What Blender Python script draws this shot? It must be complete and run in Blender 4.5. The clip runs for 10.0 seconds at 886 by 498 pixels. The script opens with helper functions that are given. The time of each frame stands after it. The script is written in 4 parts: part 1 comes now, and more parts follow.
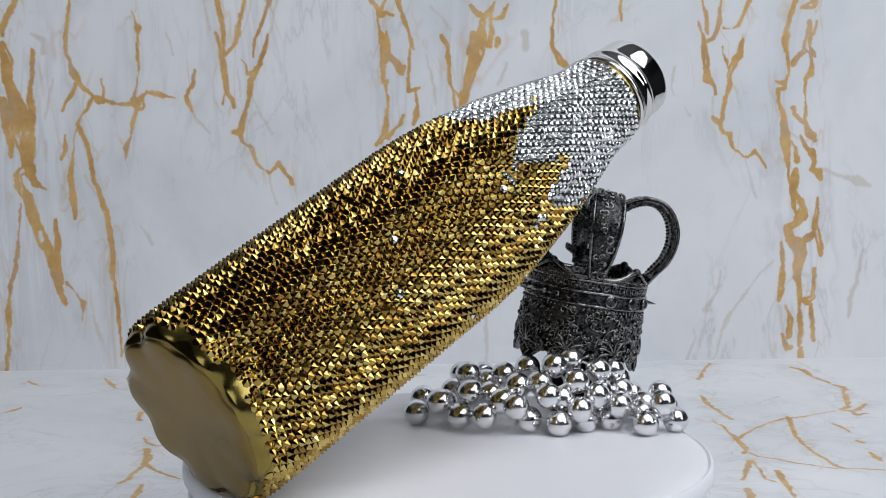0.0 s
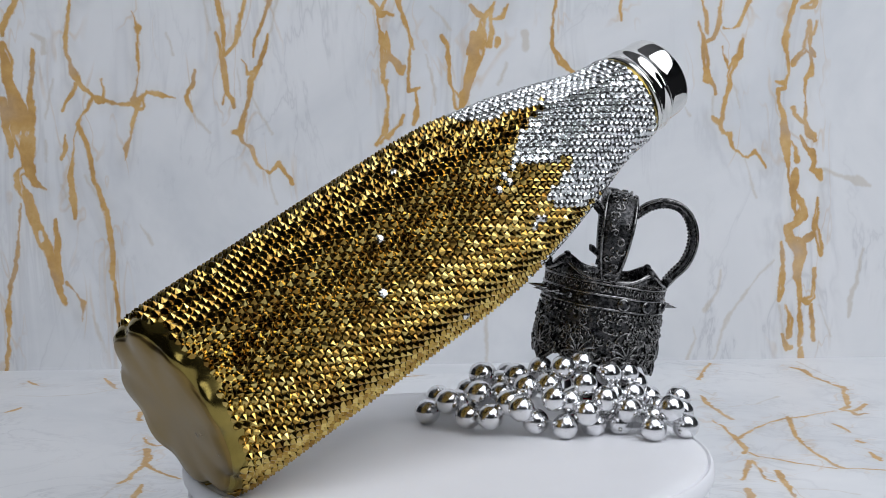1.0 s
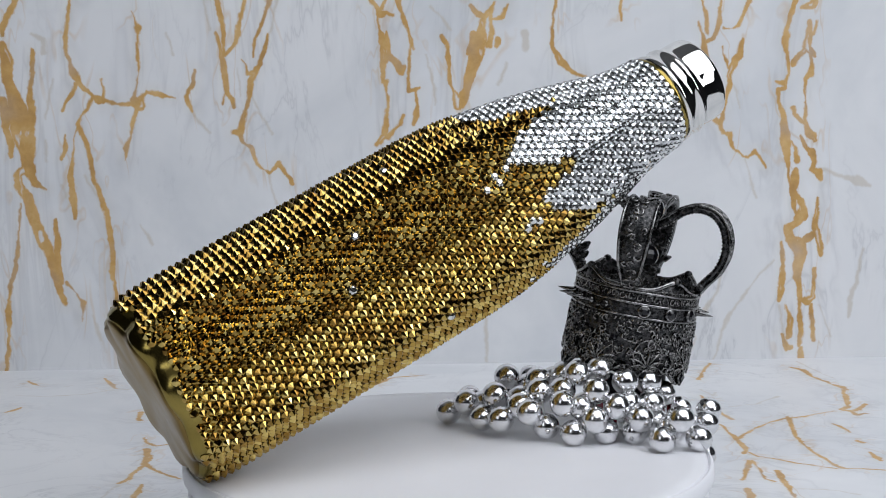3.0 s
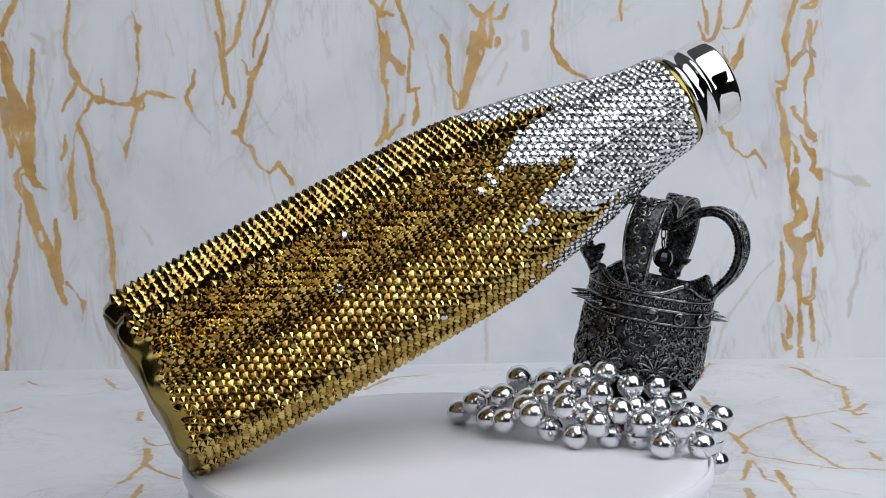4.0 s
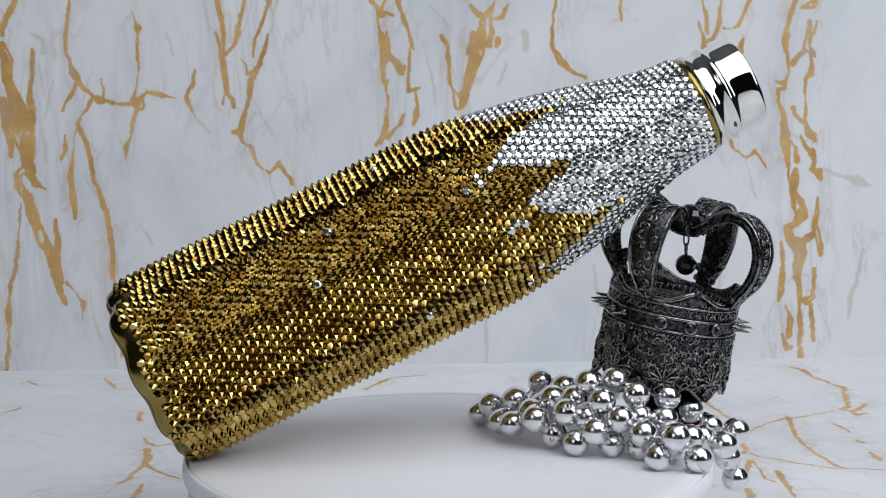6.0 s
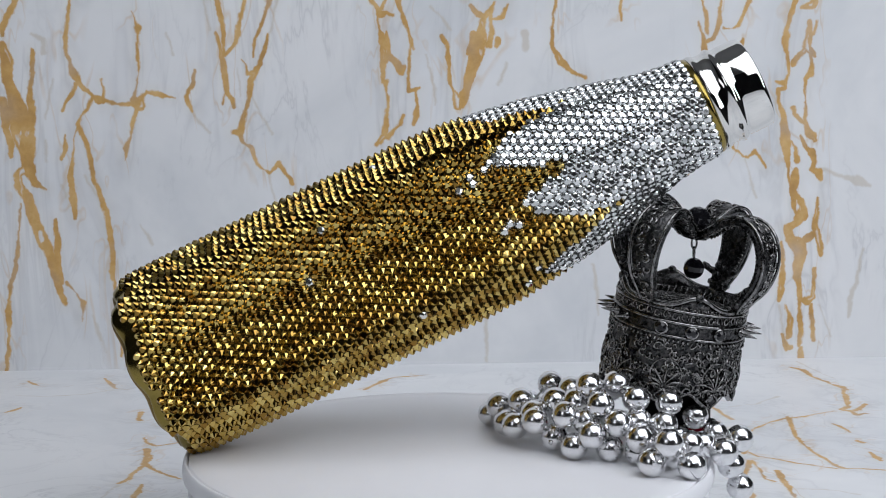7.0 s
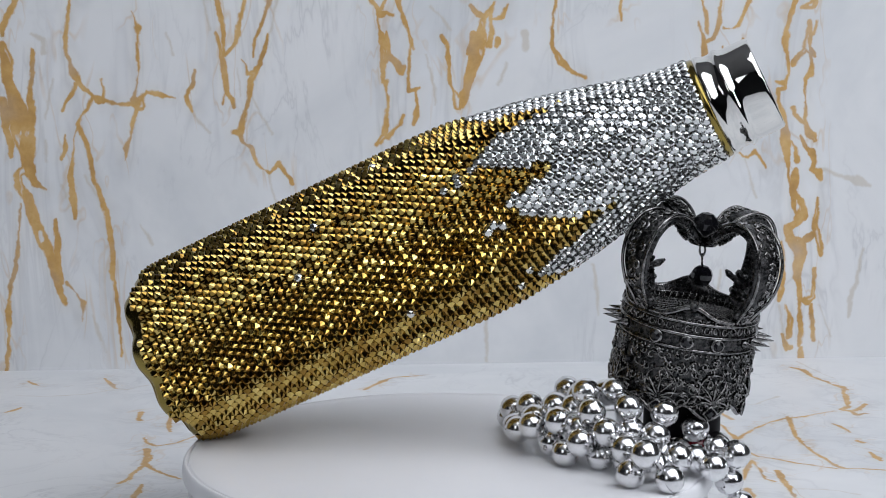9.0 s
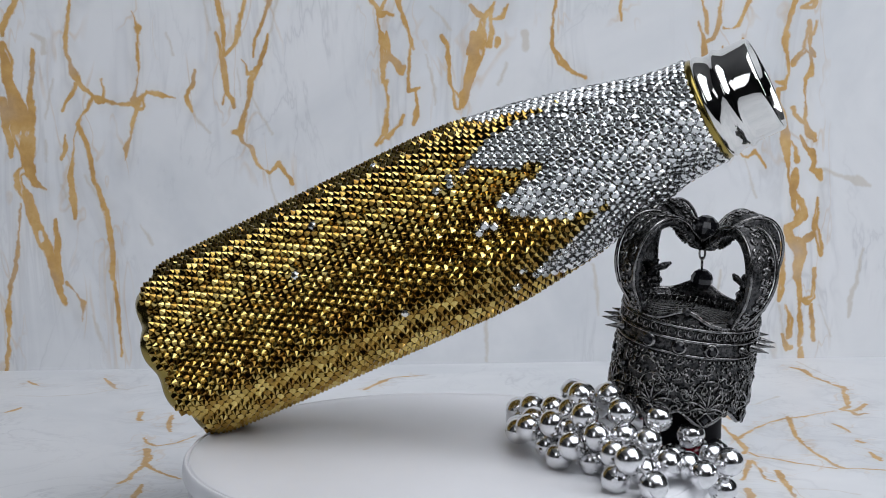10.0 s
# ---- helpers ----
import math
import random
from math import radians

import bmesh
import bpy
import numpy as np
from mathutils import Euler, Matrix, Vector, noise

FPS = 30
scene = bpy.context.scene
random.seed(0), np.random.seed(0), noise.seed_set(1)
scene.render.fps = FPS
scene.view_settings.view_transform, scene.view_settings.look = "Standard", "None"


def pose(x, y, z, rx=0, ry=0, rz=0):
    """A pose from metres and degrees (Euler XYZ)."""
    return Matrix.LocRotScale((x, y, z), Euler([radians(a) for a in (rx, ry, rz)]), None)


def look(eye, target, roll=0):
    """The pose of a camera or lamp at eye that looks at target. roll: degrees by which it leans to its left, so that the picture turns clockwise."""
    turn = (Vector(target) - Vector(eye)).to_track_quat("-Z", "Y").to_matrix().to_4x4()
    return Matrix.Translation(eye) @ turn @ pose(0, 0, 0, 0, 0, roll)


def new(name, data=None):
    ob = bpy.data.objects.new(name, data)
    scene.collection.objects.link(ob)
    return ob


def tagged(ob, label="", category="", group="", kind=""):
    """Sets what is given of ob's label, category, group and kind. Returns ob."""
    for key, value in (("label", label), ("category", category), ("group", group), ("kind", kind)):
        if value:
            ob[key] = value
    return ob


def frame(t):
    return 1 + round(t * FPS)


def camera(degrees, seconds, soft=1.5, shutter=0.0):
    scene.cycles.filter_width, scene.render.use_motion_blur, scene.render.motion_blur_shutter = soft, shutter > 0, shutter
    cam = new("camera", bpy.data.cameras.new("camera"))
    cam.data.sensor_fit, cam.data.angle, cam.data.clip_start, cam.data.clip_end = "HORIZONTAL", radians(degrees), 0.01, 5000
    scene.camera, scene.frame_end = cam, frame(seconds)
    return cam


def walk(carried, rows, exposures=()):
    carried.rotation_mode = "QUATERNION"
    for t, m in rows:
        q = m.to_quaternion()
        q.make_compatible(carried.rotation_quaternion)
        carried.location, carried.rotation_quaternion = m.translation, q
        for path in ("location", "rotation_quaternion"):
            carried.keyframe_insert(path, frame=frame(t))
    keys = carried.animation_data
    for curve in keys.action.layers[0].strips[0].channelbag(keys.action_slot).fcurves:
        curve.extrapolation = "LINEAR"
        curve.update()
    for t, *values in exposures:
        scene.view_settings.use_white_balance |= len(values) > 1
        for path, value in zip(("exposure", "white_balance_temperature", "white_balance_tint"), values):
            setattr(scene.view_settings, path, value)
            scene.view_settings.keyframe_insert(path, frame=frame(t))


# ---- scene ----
FOV = 32.02
cam = camera(FOV, 10.0, soft=1.0)
EYE = Vector((0.0, -0.5731, 0.1907))
AIM = EYE + Vector((-0.00372, 0.9918, -0.12777))
walk(cam, [(0.0, look(EYE, AIM, 0.10)), (10.0, look(EYE, AIM, 0.10))], exposures=[(0.0, 0.0), (10.0, 0.0)])

TOP = 0.040          # height of the platter's surface over the table
SPEED = -6.085       # degrees a second, clockwise from above

# ---------------------------------------------------------------- light
world = bpy.data.worlds.new("room_light")
scene.world = world
world.use_nodes = True
world.node_tree.nodes["Background"].inputs[0].default_value = (0.80, 0.88, 1.0, 1)
world.node_tree.nodes["Background"].inputs[1].default_value = 0.10


def panel_lamp(name, eye, target, w, h, watts, colour):
    d = bpy.data.lights.new(name, "AREA")
    d.shape, d.size, d.size_y, d.energy, d.color = "RECTANGLE", w, h, watts, colour
    ob = new(name, d)
    ob.matrix_world = look(eye, target)
    return ob


panel_lamp("main_panel_lamp", (0.40, -0.38, 1.04), (0.04, 0.16, 0.06), 1.20, 1.10, 12.5, (0.892, 0.930, 1.0))
panel_lamp("front_panel_lamp", (-0.50, -0.85, 0.55), (0.0, 0.15, 0.10), 0.30, 0.45, 0.7, (0.892, 0.930, 1.0))
panel_lamp("side_panel_lamp", (0.75, -0.45, 0.45), (0.0, 0.15, 0.08), 0.18, 0.40, 1.2, (0.892, 0.930, 1.0))


# ---------------------------------------------------------------- materials
def material(name):
    m = bpy.data.materials.new(name)
    m.use_nodes = True
    t = m.node_tree
    return m, t, t.nodes["Principled BSDF"]


def node(t, kind, **inputs):
    n = t.nodes.new(kind)
    for k, v in inputs.items():
        n.inputs[k].default_value = v
    return n


def noise_node(t, scale, detail=4.0, rough=0.55, coords=None, distortion=0.0):
    n = node(t, "ShaderNodeTexNoise", Scale=scale, Detail=detail, Roughness=rough, Distortion=distortion)
    if coords is not None:
        t.links.new(coords, n.inputs["Vector"])
    return n


def ramp(t, source, stops):
    r = t.nodes.new("ShaderNodeValToRGB")
    while len(r.color_ramp.elements) < len(stops):
        r.color_ramp.elements.new(0.5)
    for e, (at, col) in zip(r.color_ramp.elements, stops):
        e.position, e.color = at, (*col, 1) if len(col) == 3 else col
    t.links.new(source, r.inputs[0])
    return r


def coords_of(t):
    return t.nodes.new("ShaderNodeTexCoord").outputs["Object"]


def bump(t, b, height, strength, distance):
    n = node(t, "ShaderNodeBump", Strength=strength, Distance=distance)
    t.links.new(height, n.inputs["Height"])
    t.links.new(n.outputs[0], b.inputs["Normal"])


def maths(t, op, a, b=None, clamp=False):
    n = t.nodes.new("ShaderNodeMath")
    n.operation, n.use_clamp = op, clamp
    for i, v in enumerate((a, b)):
        if v is None:
            continue
        if isinstance(v, (int, float)):
            n.inputs[i].default_value = v
        else:
            t.links.new(v, n.inputs[i])
    return n.outputs[0]


def vmath(t, op, a, b=None, scale=None):
    n = t.nodes.new("ShaderNodeVectorMath")
    n.operation = op
    for i, v in enumerate((a, b)):
        if v is None:
            continue
        if isinstance(v, (tuple, Vector)):
            n.inputs[i].default_value = v
        else:
            t.links.new(v, n.inputs[i])
    if scale is not None:
        t.links.new(scale, n.inputs["Scale"])
    return n.outputs["Value"] if op in ("DOT_PRODUCT", "LENGTH", "DISTANCE") else n.outputs[0]


def vein_distance(t, p, veins, flat, span):
    """How far p lies outside the nearest vein of the span (from, to) in mm across; negative inside it."""
    best = None
    for chain in veins:
        for (x0, y0, r0), (x1, y1, r1) in zip(chain, chain[1:]):
            if max(x0, x1) < span[0] - 17 or min(x0, x1) > span[1] + 17:
                continue
            a = Vector((x0, y0, 0) if flat else (x0, 0, y0)) / 1000
            c = Vector((x1, y1, 0) if flat else (x1, 0, y1)) / 1000
            d = c - a
            here = p
            if best is not None:      # keeps the evaluation one vein after the other
                q = t.nodes.new("ShaderNodeVectorMath")
                q.operation = "MULTIPLY_ADD"
                t.links.new(best, q.inputs[0])
                q.inputs[1].default_value = (1e-7, 1e-7, 1e-7)
                t.links.new(p, q.inputs[2])
                here = q.outputs[0]
            pa = vmath(t, "SUBTRACT", here, a)
            h = maths(t, "MULTIPLY", vmath(t, "DOT_PRODUCT", pa, d), 1.0 / max(d.length_squared, 1e-9), clamp=True)
            n = t.nodes.new("ShaderNodeVectorMath")
            n.operation = "SCALE"
            n.inputs[0].default_value = d
            t.links.new(h, n.inputs["Scale"])
            dist = vmath(t, "DISTANCE", pa, n.outputs[0])
            w = t.nodes.new("ShaderNodeMath")
            w.operation = "MULTIPLY_ADD"
            t.links.new(h, w.inputs[0])
            w.inputs[1].default_value, w.inputs[2].default_value = (r1 - r0) / 1000, r0 / 1000
            e = maths(t, "SUBTRACT", dist, w.outputs[0])
            best = e if best is None else maths(t, "MINIMUM", best, e)
    if best is None:
        far = t.nodes.new("ShaderNodeValue")
        far.outputs[0].default_value = 1.0
        best = far.outputs[0]
    return best


def span_map(t, source, a, b, lo, hi, smooth=False):
    n = t.nodes.new("ShaderNodeMapRange")
    n.interpolation_type = "SMOOTHSTEP" if smooth else "LINEAR"
    for k, v in zip(("From Min", "From Max", "To Min", "To Max"), (a, b, lo, hi)):
        n.inputs[k].default_value = v
    t.links.new(source, n.inputs[0])
    return n.outputs[0]


def marble(name, golds, greys, flat, span):
    """White printed marble with gold and grey veins: chains of (across, up, half width) in mm; flat: they lie in x and y, else in x and z."""
    m, t, b = material(name)
    co = coords_of(t)
    wob = noise_node(t, 55.0, 3.0, 0.6, co)
    fine = noise_node(t, 210.0, 3.0, 0.65, co)
    w1 = vmath(t, "MULTIPLY", vmath(t, "SUBTRACT", wob.outputs["Color"], (0.5, 0.5, 0.5)), (0.0042, 0.0042, 0.0042))
    w2 = vmath(t, "MULTIPLY", vmath(t, "SUBTRACT", fine.outputs["Color"], (0.5, 0.5, 0.5)), (0.0024, 0.0024, 0.0024))
    p = vmath(t, "ADD", vmath(t, "ADD", co, w1), w2)
    p = vmath(t, "MULTIPLY", p, (1, 1, 0) if flat else (1, 0, 1))
    best = vein_distance(t, p, golds, flat, span)
    dim = vein_distance(t, p, greys, flat, span)
    long = vmath(t, "MULTIPLY", co, (1, 1, 1) if flat else (1.0, 1.0, 0.45))
    # ragged edge and white islands inside the wide veins
    rag = noise_node(t, 110.0, 3.0, 0.6, long)
    edge = maths(t, "ADD", best, maths(t, "MULTIPLY", maths(t, "SUBTRACT", rag.outputs["Fac"], 0.50), 0.0030 if flat else 0.0042))
    gold = span_map(t, edge, 0.0009, -0.0003, 0.0, 1.0, True)
    isles = noise_node(t, 120.0, 3.0, 0.5, long)
    inside = span_map(t, best, -0.0008, -0.0022, 0.0, 1.0)
    hole = span_map(t, isles.outputs["Fac"], 0.585, 0.64, 0.0, 0.9)
    solid = maths(t, "MULTIPLY", gold, maths(t, "SUBTRACT", 1.0, maths(t, "MULTIPLY", inside, hole)))
    # the print fades and comes back along a vein
    fade = noise_node(t, 30.0, 2.0, 0.5, co)
    solid = maths(t, "MULTIPLY", solid, span_map(t, fade.outputs["Fac"], 0.30, 0.48, 0.72, 0.96))
    halo = span_map(t, edge, 0.007, 0.0, 0.0, 0.16)
    # thin threads that branch off near the main veins
    g2 = noise_node(t, 30.0, 3.0, 0.5, vmath(t, "MULTIPLY", co, (1, 1, 1) if flat else (1.0, 1.0, 0.35)), 0.7)
    thread = ramp(t, maths(t, "ABSOLUTE", maths(t, "SUBTRACT", g2.outputs["Fac"], 0.5)), [(0.0, (1, 1, 1)), (0.006, (0.7, 0.7, 0.7)), (0.016, (0, 0, 0))])
    twig = maths(t, "MULTIPLY", thread.outputs[0], span_map(t, best, 0.012, 0.002, 0.0, 0.30))
    # grey clouds and thin grey veins
    cloud = noise_node(t, 7.0, 5.0, 0.6, co, 0.6)
    body = ramp(t, cloud.outputs["Fac"], [(0.3, (0.655, 0.675, 0.70)), (0.52, (0.765, 0.775, 0.79)), (0.72, (0.82, 0.825, 0.835))])
    stretch = vmath(t, "MULTIPLY", co, (1, 1, 1) if flat else (1.0, 1.0, 0.30))
    g = noise_node(t, 15.0, 5.0, 0.62, stretch, 1.3)
    line = maths(t, "ABSOLUTE", maths(t, "SUBTRACT", g.outputs["Fac"], 0.5))
    thin = ramp(t, line, [(0.0, (1, 1, 1)), (0.014, (0.25, 0.25, 0.25)), (0.04, (0, 0, 0))])
    patch = noise_node(t, 9.0, 2.0, 0.5, co)
    thin_m = maths(t, "MULTIPLY", thin.outputs[0], maths(t, "MULTIPLY", maths(t, "SUBTRACT", patch.outputs["Fac"], 0.43, True), 1.5, True), True)
    # a pale shadow of grey that runs beside the veins
    side = noise_node(t, 24.0, 4.0, 0.6, vmath(t, "MULTIPLY", co, (1, 1, 1) if flat else (1.0, 1.0, 0.22)), 0.8)
    streak = ramp(t, maths(t, "ABSOLUTE", maths(t, "SUBTRACT", side.outputs["Fac"], 0.5)), [(0.0, (1, 1, 1)), (0.02, (0.5, 0.5, 0.5)), (0.05, (0, 0, 0))])
    beside = maths(t, "MULTIPLY", streak.outputs[0], span_map(t, best, 0.020, 0.001, 0.0, 0.30))
    dim_m = span_map(t, maths(t, "ADD", dim, maths(t, "MULTIPLY", maths(t, "SUBTRACT", rag.outputs["Fac"], 0.5), 0.003)), 0.0011, -0.0009, 0.0, 0.55, True)

    def over(mask, below, colour):
        mix = t.nodes.new("ShaderNodeMixRGB")
        t.links.new(mask, mix.inputs[0])
        t.links.new(below, mix.inputs[1])
        if isinstance(colour, tuple):
            mix.inputs[2].default_value = (*colour, 1)
        else:
            t.links.new(colour, mix.inputs[2])
        return mix.outputs[0]

    col = over(maths(t, "MAXIMUM", thin_m, beside), body.outputs[0], (0.38, 0.39, 0.42))
    col = over(halo, col, (0.66, 0.60, 0.50))
    col = over(dim_m, col, (0.56, 0.50, 0.41))
    tone = noise_node(t, 60.0, 4.0, 0.6, co)
    gcol = ramp(t, tone.outputs["Fac"], [(0.3, (0.42, 0.225, 0.055)), (0.5, (0.58, 0.335, 0.095)), (0.72, (0.70, 0.47, 0.20))])
    col = over(maths(t, "MAXIMUM", solid, twig), col, gcol.outputs[0])
    t.links.new(col, b.inputs["Base Color"])
    b.inputs["Roughness"].default_value = 0.42
    b.inputs["Specular IOR Level"].default_value = 0.35
    return m


def metal(name, colour, rough, dark=None, scale=300.0, bumps=0.0, distance=0.0003):
    m, t, b = material(name)
    co = coords_of(t)
    n = noise_node(t, scale, 4.0, 0.6, co)
    c = ramp(t, n.outputs["Fac"], [(0.35, dark or tuple(v * 0.8 for v in colour)), (0.65, colour)])
    t.links.new(c.outputs[0], b.inputs["Base Color"])
    b.inputs["Metallic"].default_value = 1.0
    r = ramp(t, n.outputs["Fac"], [(0.3, (rough * 0.7,) * 3), (0.7, (min(1, rough * 1.4),) * 3)])
    t.links.new(r.outputs[0], b.inputs["Roughness"])
    if bumps:
        bump(t, b, n.outputs["Fac"], bumps, distance)
    return m


def stone_material(name, stops, rough, foil):
    """Foil-backed cut stone; every stone has a tone of its own."""
    m, t, b = material(name)
    info = t.nodes.new("ShaderNodeObjectInfo")
    geo = t.nodes.new("ShaderNodeNewGeometry")
    mixed = maths(t, "FRACT", maths(t, "ADD", info.outputs["Random"], geo.outputs["Random Per Island"]))
    c = ramp(t, mixed, stops)
    t.links.new(c.outputs[0], b.inputs["Base Color"])
    b.inputs["Metallic"].default_value = foil
    b.inputs["Roughness"].default_value = rough
    b.inputs["Coat Weight"].default_value = 0.3
    b.inputs["Coat IOR"].default_value = 1.55
    b.inputs["Coat Roughness"].default_value = 0.03
    return m


def plain(name, colour, rough, dark=0.9, scale=40.0, spec=0.5):
    m, t, b = material(name)
    n = noise_node(t, scale, 5.0, 0.6, coords_of(t))
    c = ramp(t, n.outputs["Fac"], [(0.3, tuple(v * dark for v in colour)), (0.7, colour)])
    t.links.new(c.outputs[0], b.inputs["Base Color"])
    b.inputs["Roughness"].default_value = rough
    b.inputs["Specular IOR Level"].default_value = spec
    return m


GOLD_STONE = stone_material("gold_crystal", [(0.0, (0.27, 0.145, 0.020)), (0.5, (0.46, 0.305, 0.066)), (1.0, (0.70, 0.53, 0.17))], 0.055, 1.0)
CLEAR_STONE = stone_material("clear_crystal", [(0.0, (0.50, 0.515, 0.515)), (0.5, (0.68, 0.69, 0.69)), (1.0, (0.92, 0.93, 0.92))], 0.055, 0.95)
GOLD_BODY = metal("gold_lacquer", (0.33, 0.25, 0.070), 0.17, (0.25, 0.185, 0.048), 40.0)
# the body's gold with the shade of the gaps between stones in its colour
SHADED_BODY = metal("gap_shaded_gold", (0.035, 0.023, 0.006), 0.5, (0.016, 0.010, 0.003), 200.0, 0.3, 0.0003)
GOLD_BASE = metal("brushed_gold_base", (0.30, 0.205, 0.072), 0.33, (0.20, 0.135, 0.045), 30.0)
STEEL = metal("polished_steel", (0.74, 0.73, 0.71), 0.05, (0.70, 0.69, 0.67), 60.0)
GUNMETAL = metal("antique_gunmetal", (0.100, 0.097, 0.098), 0.24, (0.012, 0.014, 0.015), 600.0, 0.6, 0.0008)
BRIGHT_GUNMETAL = metal("polished_gunmetal", (0.33, 0.323, 0.320), 0.19, (0.07, 0.07, 0.07), 500.0, 0.3, 0.0005)
CHROME = metal("silver_bead_plating", (0.84, 0.84, 0.85), 0.19, (0.74, 0.74, 0.75), 260.0, 0.06, 0.0003)
JET = plain("jet_black_glass", (0.006, 0.006, 0.008), 0.08)
BLACK_GLASS = plain("black_lacquer", (0.008, 0.007, 0.009), 0.5, spec=0.06)
RED_GLASS = plain("dark_red_glass", (0.20, 0.008, 0.02), 0.15)
WHITE_PLASTIC = plain("white_plastic", (0.86, 0.86, 0.885), 0.36, 0.97, 25.0, 0.4)
DARK_GAP = plain("dark_plastic", (0.03, 0.03, 0.035), 0.5)
THREAD = plain("clear_thread", (0.55, 0.55, 0.55), 0.3)
CEILING_PAINT = plain("white_ceiling_paint", (0.70, 0.70, 0.71), 0.8, 0.92, 1.5)
ROOM_PAINT = plain("dark_room_paint", (0.04, 0.04, 0.043), 0.8, 0.85, 1.5)


# ---------------------------------------------------------------- mesh helpers
def part(name, bm, mat, parent, label="", smooth=True, at=None):
    me = bpy.data.meshes.new(name)
    bm.to_mesh(me)
    bm.free()
    me.materials.append(mat)
    if smooth:
        me.shade_smooth()
    ob = new(name, me)
    ob.parent = parent
    if at is not None:
        ob.matrix_basis = at
    if label:
        ob["label"] = label
    return ob


def lathe(bm, profile, steps=96, close=False, shape=None, lift=None):
    """Turns (radius, height) round z; shape(height, angle, radius) is added to the radius, lift(...) to the height."""
    rings = []
    for r, z in profile:
        ring = []
        for i in range(steps):
            a = 2 * math.pi * i / steps
            rr = max(r + (shape(z, a, r) if shape else 0.0), 1e-5)
            ring.append(bm.verts.new((rr * math.cos(a), rr * math.sin(a), z + (lift(z, a, r) if lift else 0.0))))
        rings.append(ring)
    for p, q in zip(rings, rings[1:]):
        for i in range(steps):
            j = (i + 1) % steps
            bm.faces.new((p[i], p[j], q[j], q[i]))
    if close:
        bm.faces.new(list(reversed(rings[0])))
        bm.faces.new(rings[-1])
    return bm


def tube(bm, points, radius, sides=6, closed=False):
    """A round wire along points; radius is one value or one for each point."""
    pts = [Vector(p) for p in points]
    n = len(pts)
    rad = radius if isinstance(radius, (list, tuple)) else [radius] * n
    rings = []
    up = None
    for i, p in enumerate(pts):
        a = pts[(i - 1) % n] if closed or i else p
        b = pts[(i + 1) % n] if closed or i < n - 1 else p
        d = (b - a).normalized()
        if up is None:
            up = d.orthogonal().normalized()
        up = (up - d * up.dot(d))
        up = up.normalized() if up.length > 1e-6 else d.orthogonal().normalized()
        side = d.cross(up)
        rings.append([bm.verts.new(p + rad[i] * (math.cos(k * 2 * math.pi / sides) * up + math.sin(k * 2 * math.pi / sides) * side)) for k in range(sides)])
    pairs = list(zip(rings, rings[1:])) + ([(rings[-1], rings[0])] if closed else [])
    for p, q in pairs:
        for i in range(sides):
            j = (i + 1) % sides
            bm.faces.new((p[i], p[j], q[j], q[i]))
    if not closed:
        bm.faces.new(list(reversed(rings[0])))
        bm.faces.new(rings[-1])
    return bm


def box(bm, sx, sy, sz, m=Matrix(), bevel=0.0):
    made = bmesh.ops.create_cube(bm, size=1.0, matrix=m @ Matrix.Diagonal((sx, sy, sz, 1)))
    if bevel:
        edges = list({e for v in made["verts"] for e in v.link_edges})
        bmesh.ops.bevel(bm, geom=edges, offset=bevel, segments=2, affect="EDGES")
    return bm


def thing(name, m, label, category, group="", kind=""):
    ob = new(name)
    ob.empty_display_size = 0.02
    ob.matrix_basis = m
    return tagged(ob, label, category, group, kind)


# ---------------------------------------------------------------- the setting
# veins of the boards: chains of (across, up, half width), mm
WALL_GOLD_FIRST = [
    [(-252.7, 222.2, 1.38), (-258.2, 212.5, 1.72), (-261.3, 206.0, 1.72), (-261.7, 202.1, 0.69)],
    [(-261.3, 196.2, 2.07), (-259.1, 186.4, 3.1), (-258.8, 174.9, 3.1), (-255.5, 166.7, 3.79), (-253.2, 158.5, 5.86), (-251.9, 148.6, 6.55), (-250.9, 140.3, 5.17), (-249.2, 132.0, 3.45), (-248.8, 123.6, 3.8), (-245.7, 116.9, 2.07), (-240.9, 112.9, 0.69), (-238.0, 111.6, 0.35)],
    [(-244.3, 193.0, 0.69), (-244.3, 183.1, 1.03), (-245.6, 173.3, 1.03), (-246.5, 163.4, 2.06), (-246.0, 150.2, 2.41), (-246.4, 136.9, 2.07), (-248.0, 127.0, 2.41)],
    [(-262.1, 163.4, 2.07), (-260.8, 155.2, 2.76), (-261.7, 146.9, 1.38), (-258.1, 138.6, 1.38), (-258.9, 132.0, 1.04)],
]
WALL_GOLD_SECOND = [
    [(-250.4, 123.6, 2.76), (-254.4, 120.3, 2.07), (-254.0, 113.7, 2.77), (-250.0, 106.9, 3.11), (-247.7, 96.9, 3.11), (-244.0, 86.7, 3.46), (-238.8, 76.6, 3.11), (-236.1, 66.4, 2.77), (-234.4, 57.9, 2.08), (-232.0, 49.3, 1.04), (-229.2, 43.2, 1.04)],
    [(-234.0, 93.4, 0.69), (-232.4, 79.9, 1.73), (-233.1, 66.4, 1.73), (-231.1, 56.1, 0.69)],
    [(-254.3, 103.6, 0.35), (-255.1, 90.2, 0.35), (-256.1, 80.1, 0.52), (-257.8, 66.6, 0.87), (-260.9, 54.8, 0.52), (-263.0, 39.5, 1.4), (-263.1, 25.9, 0.7), (-264.9, 3.6, 0.88)],
]
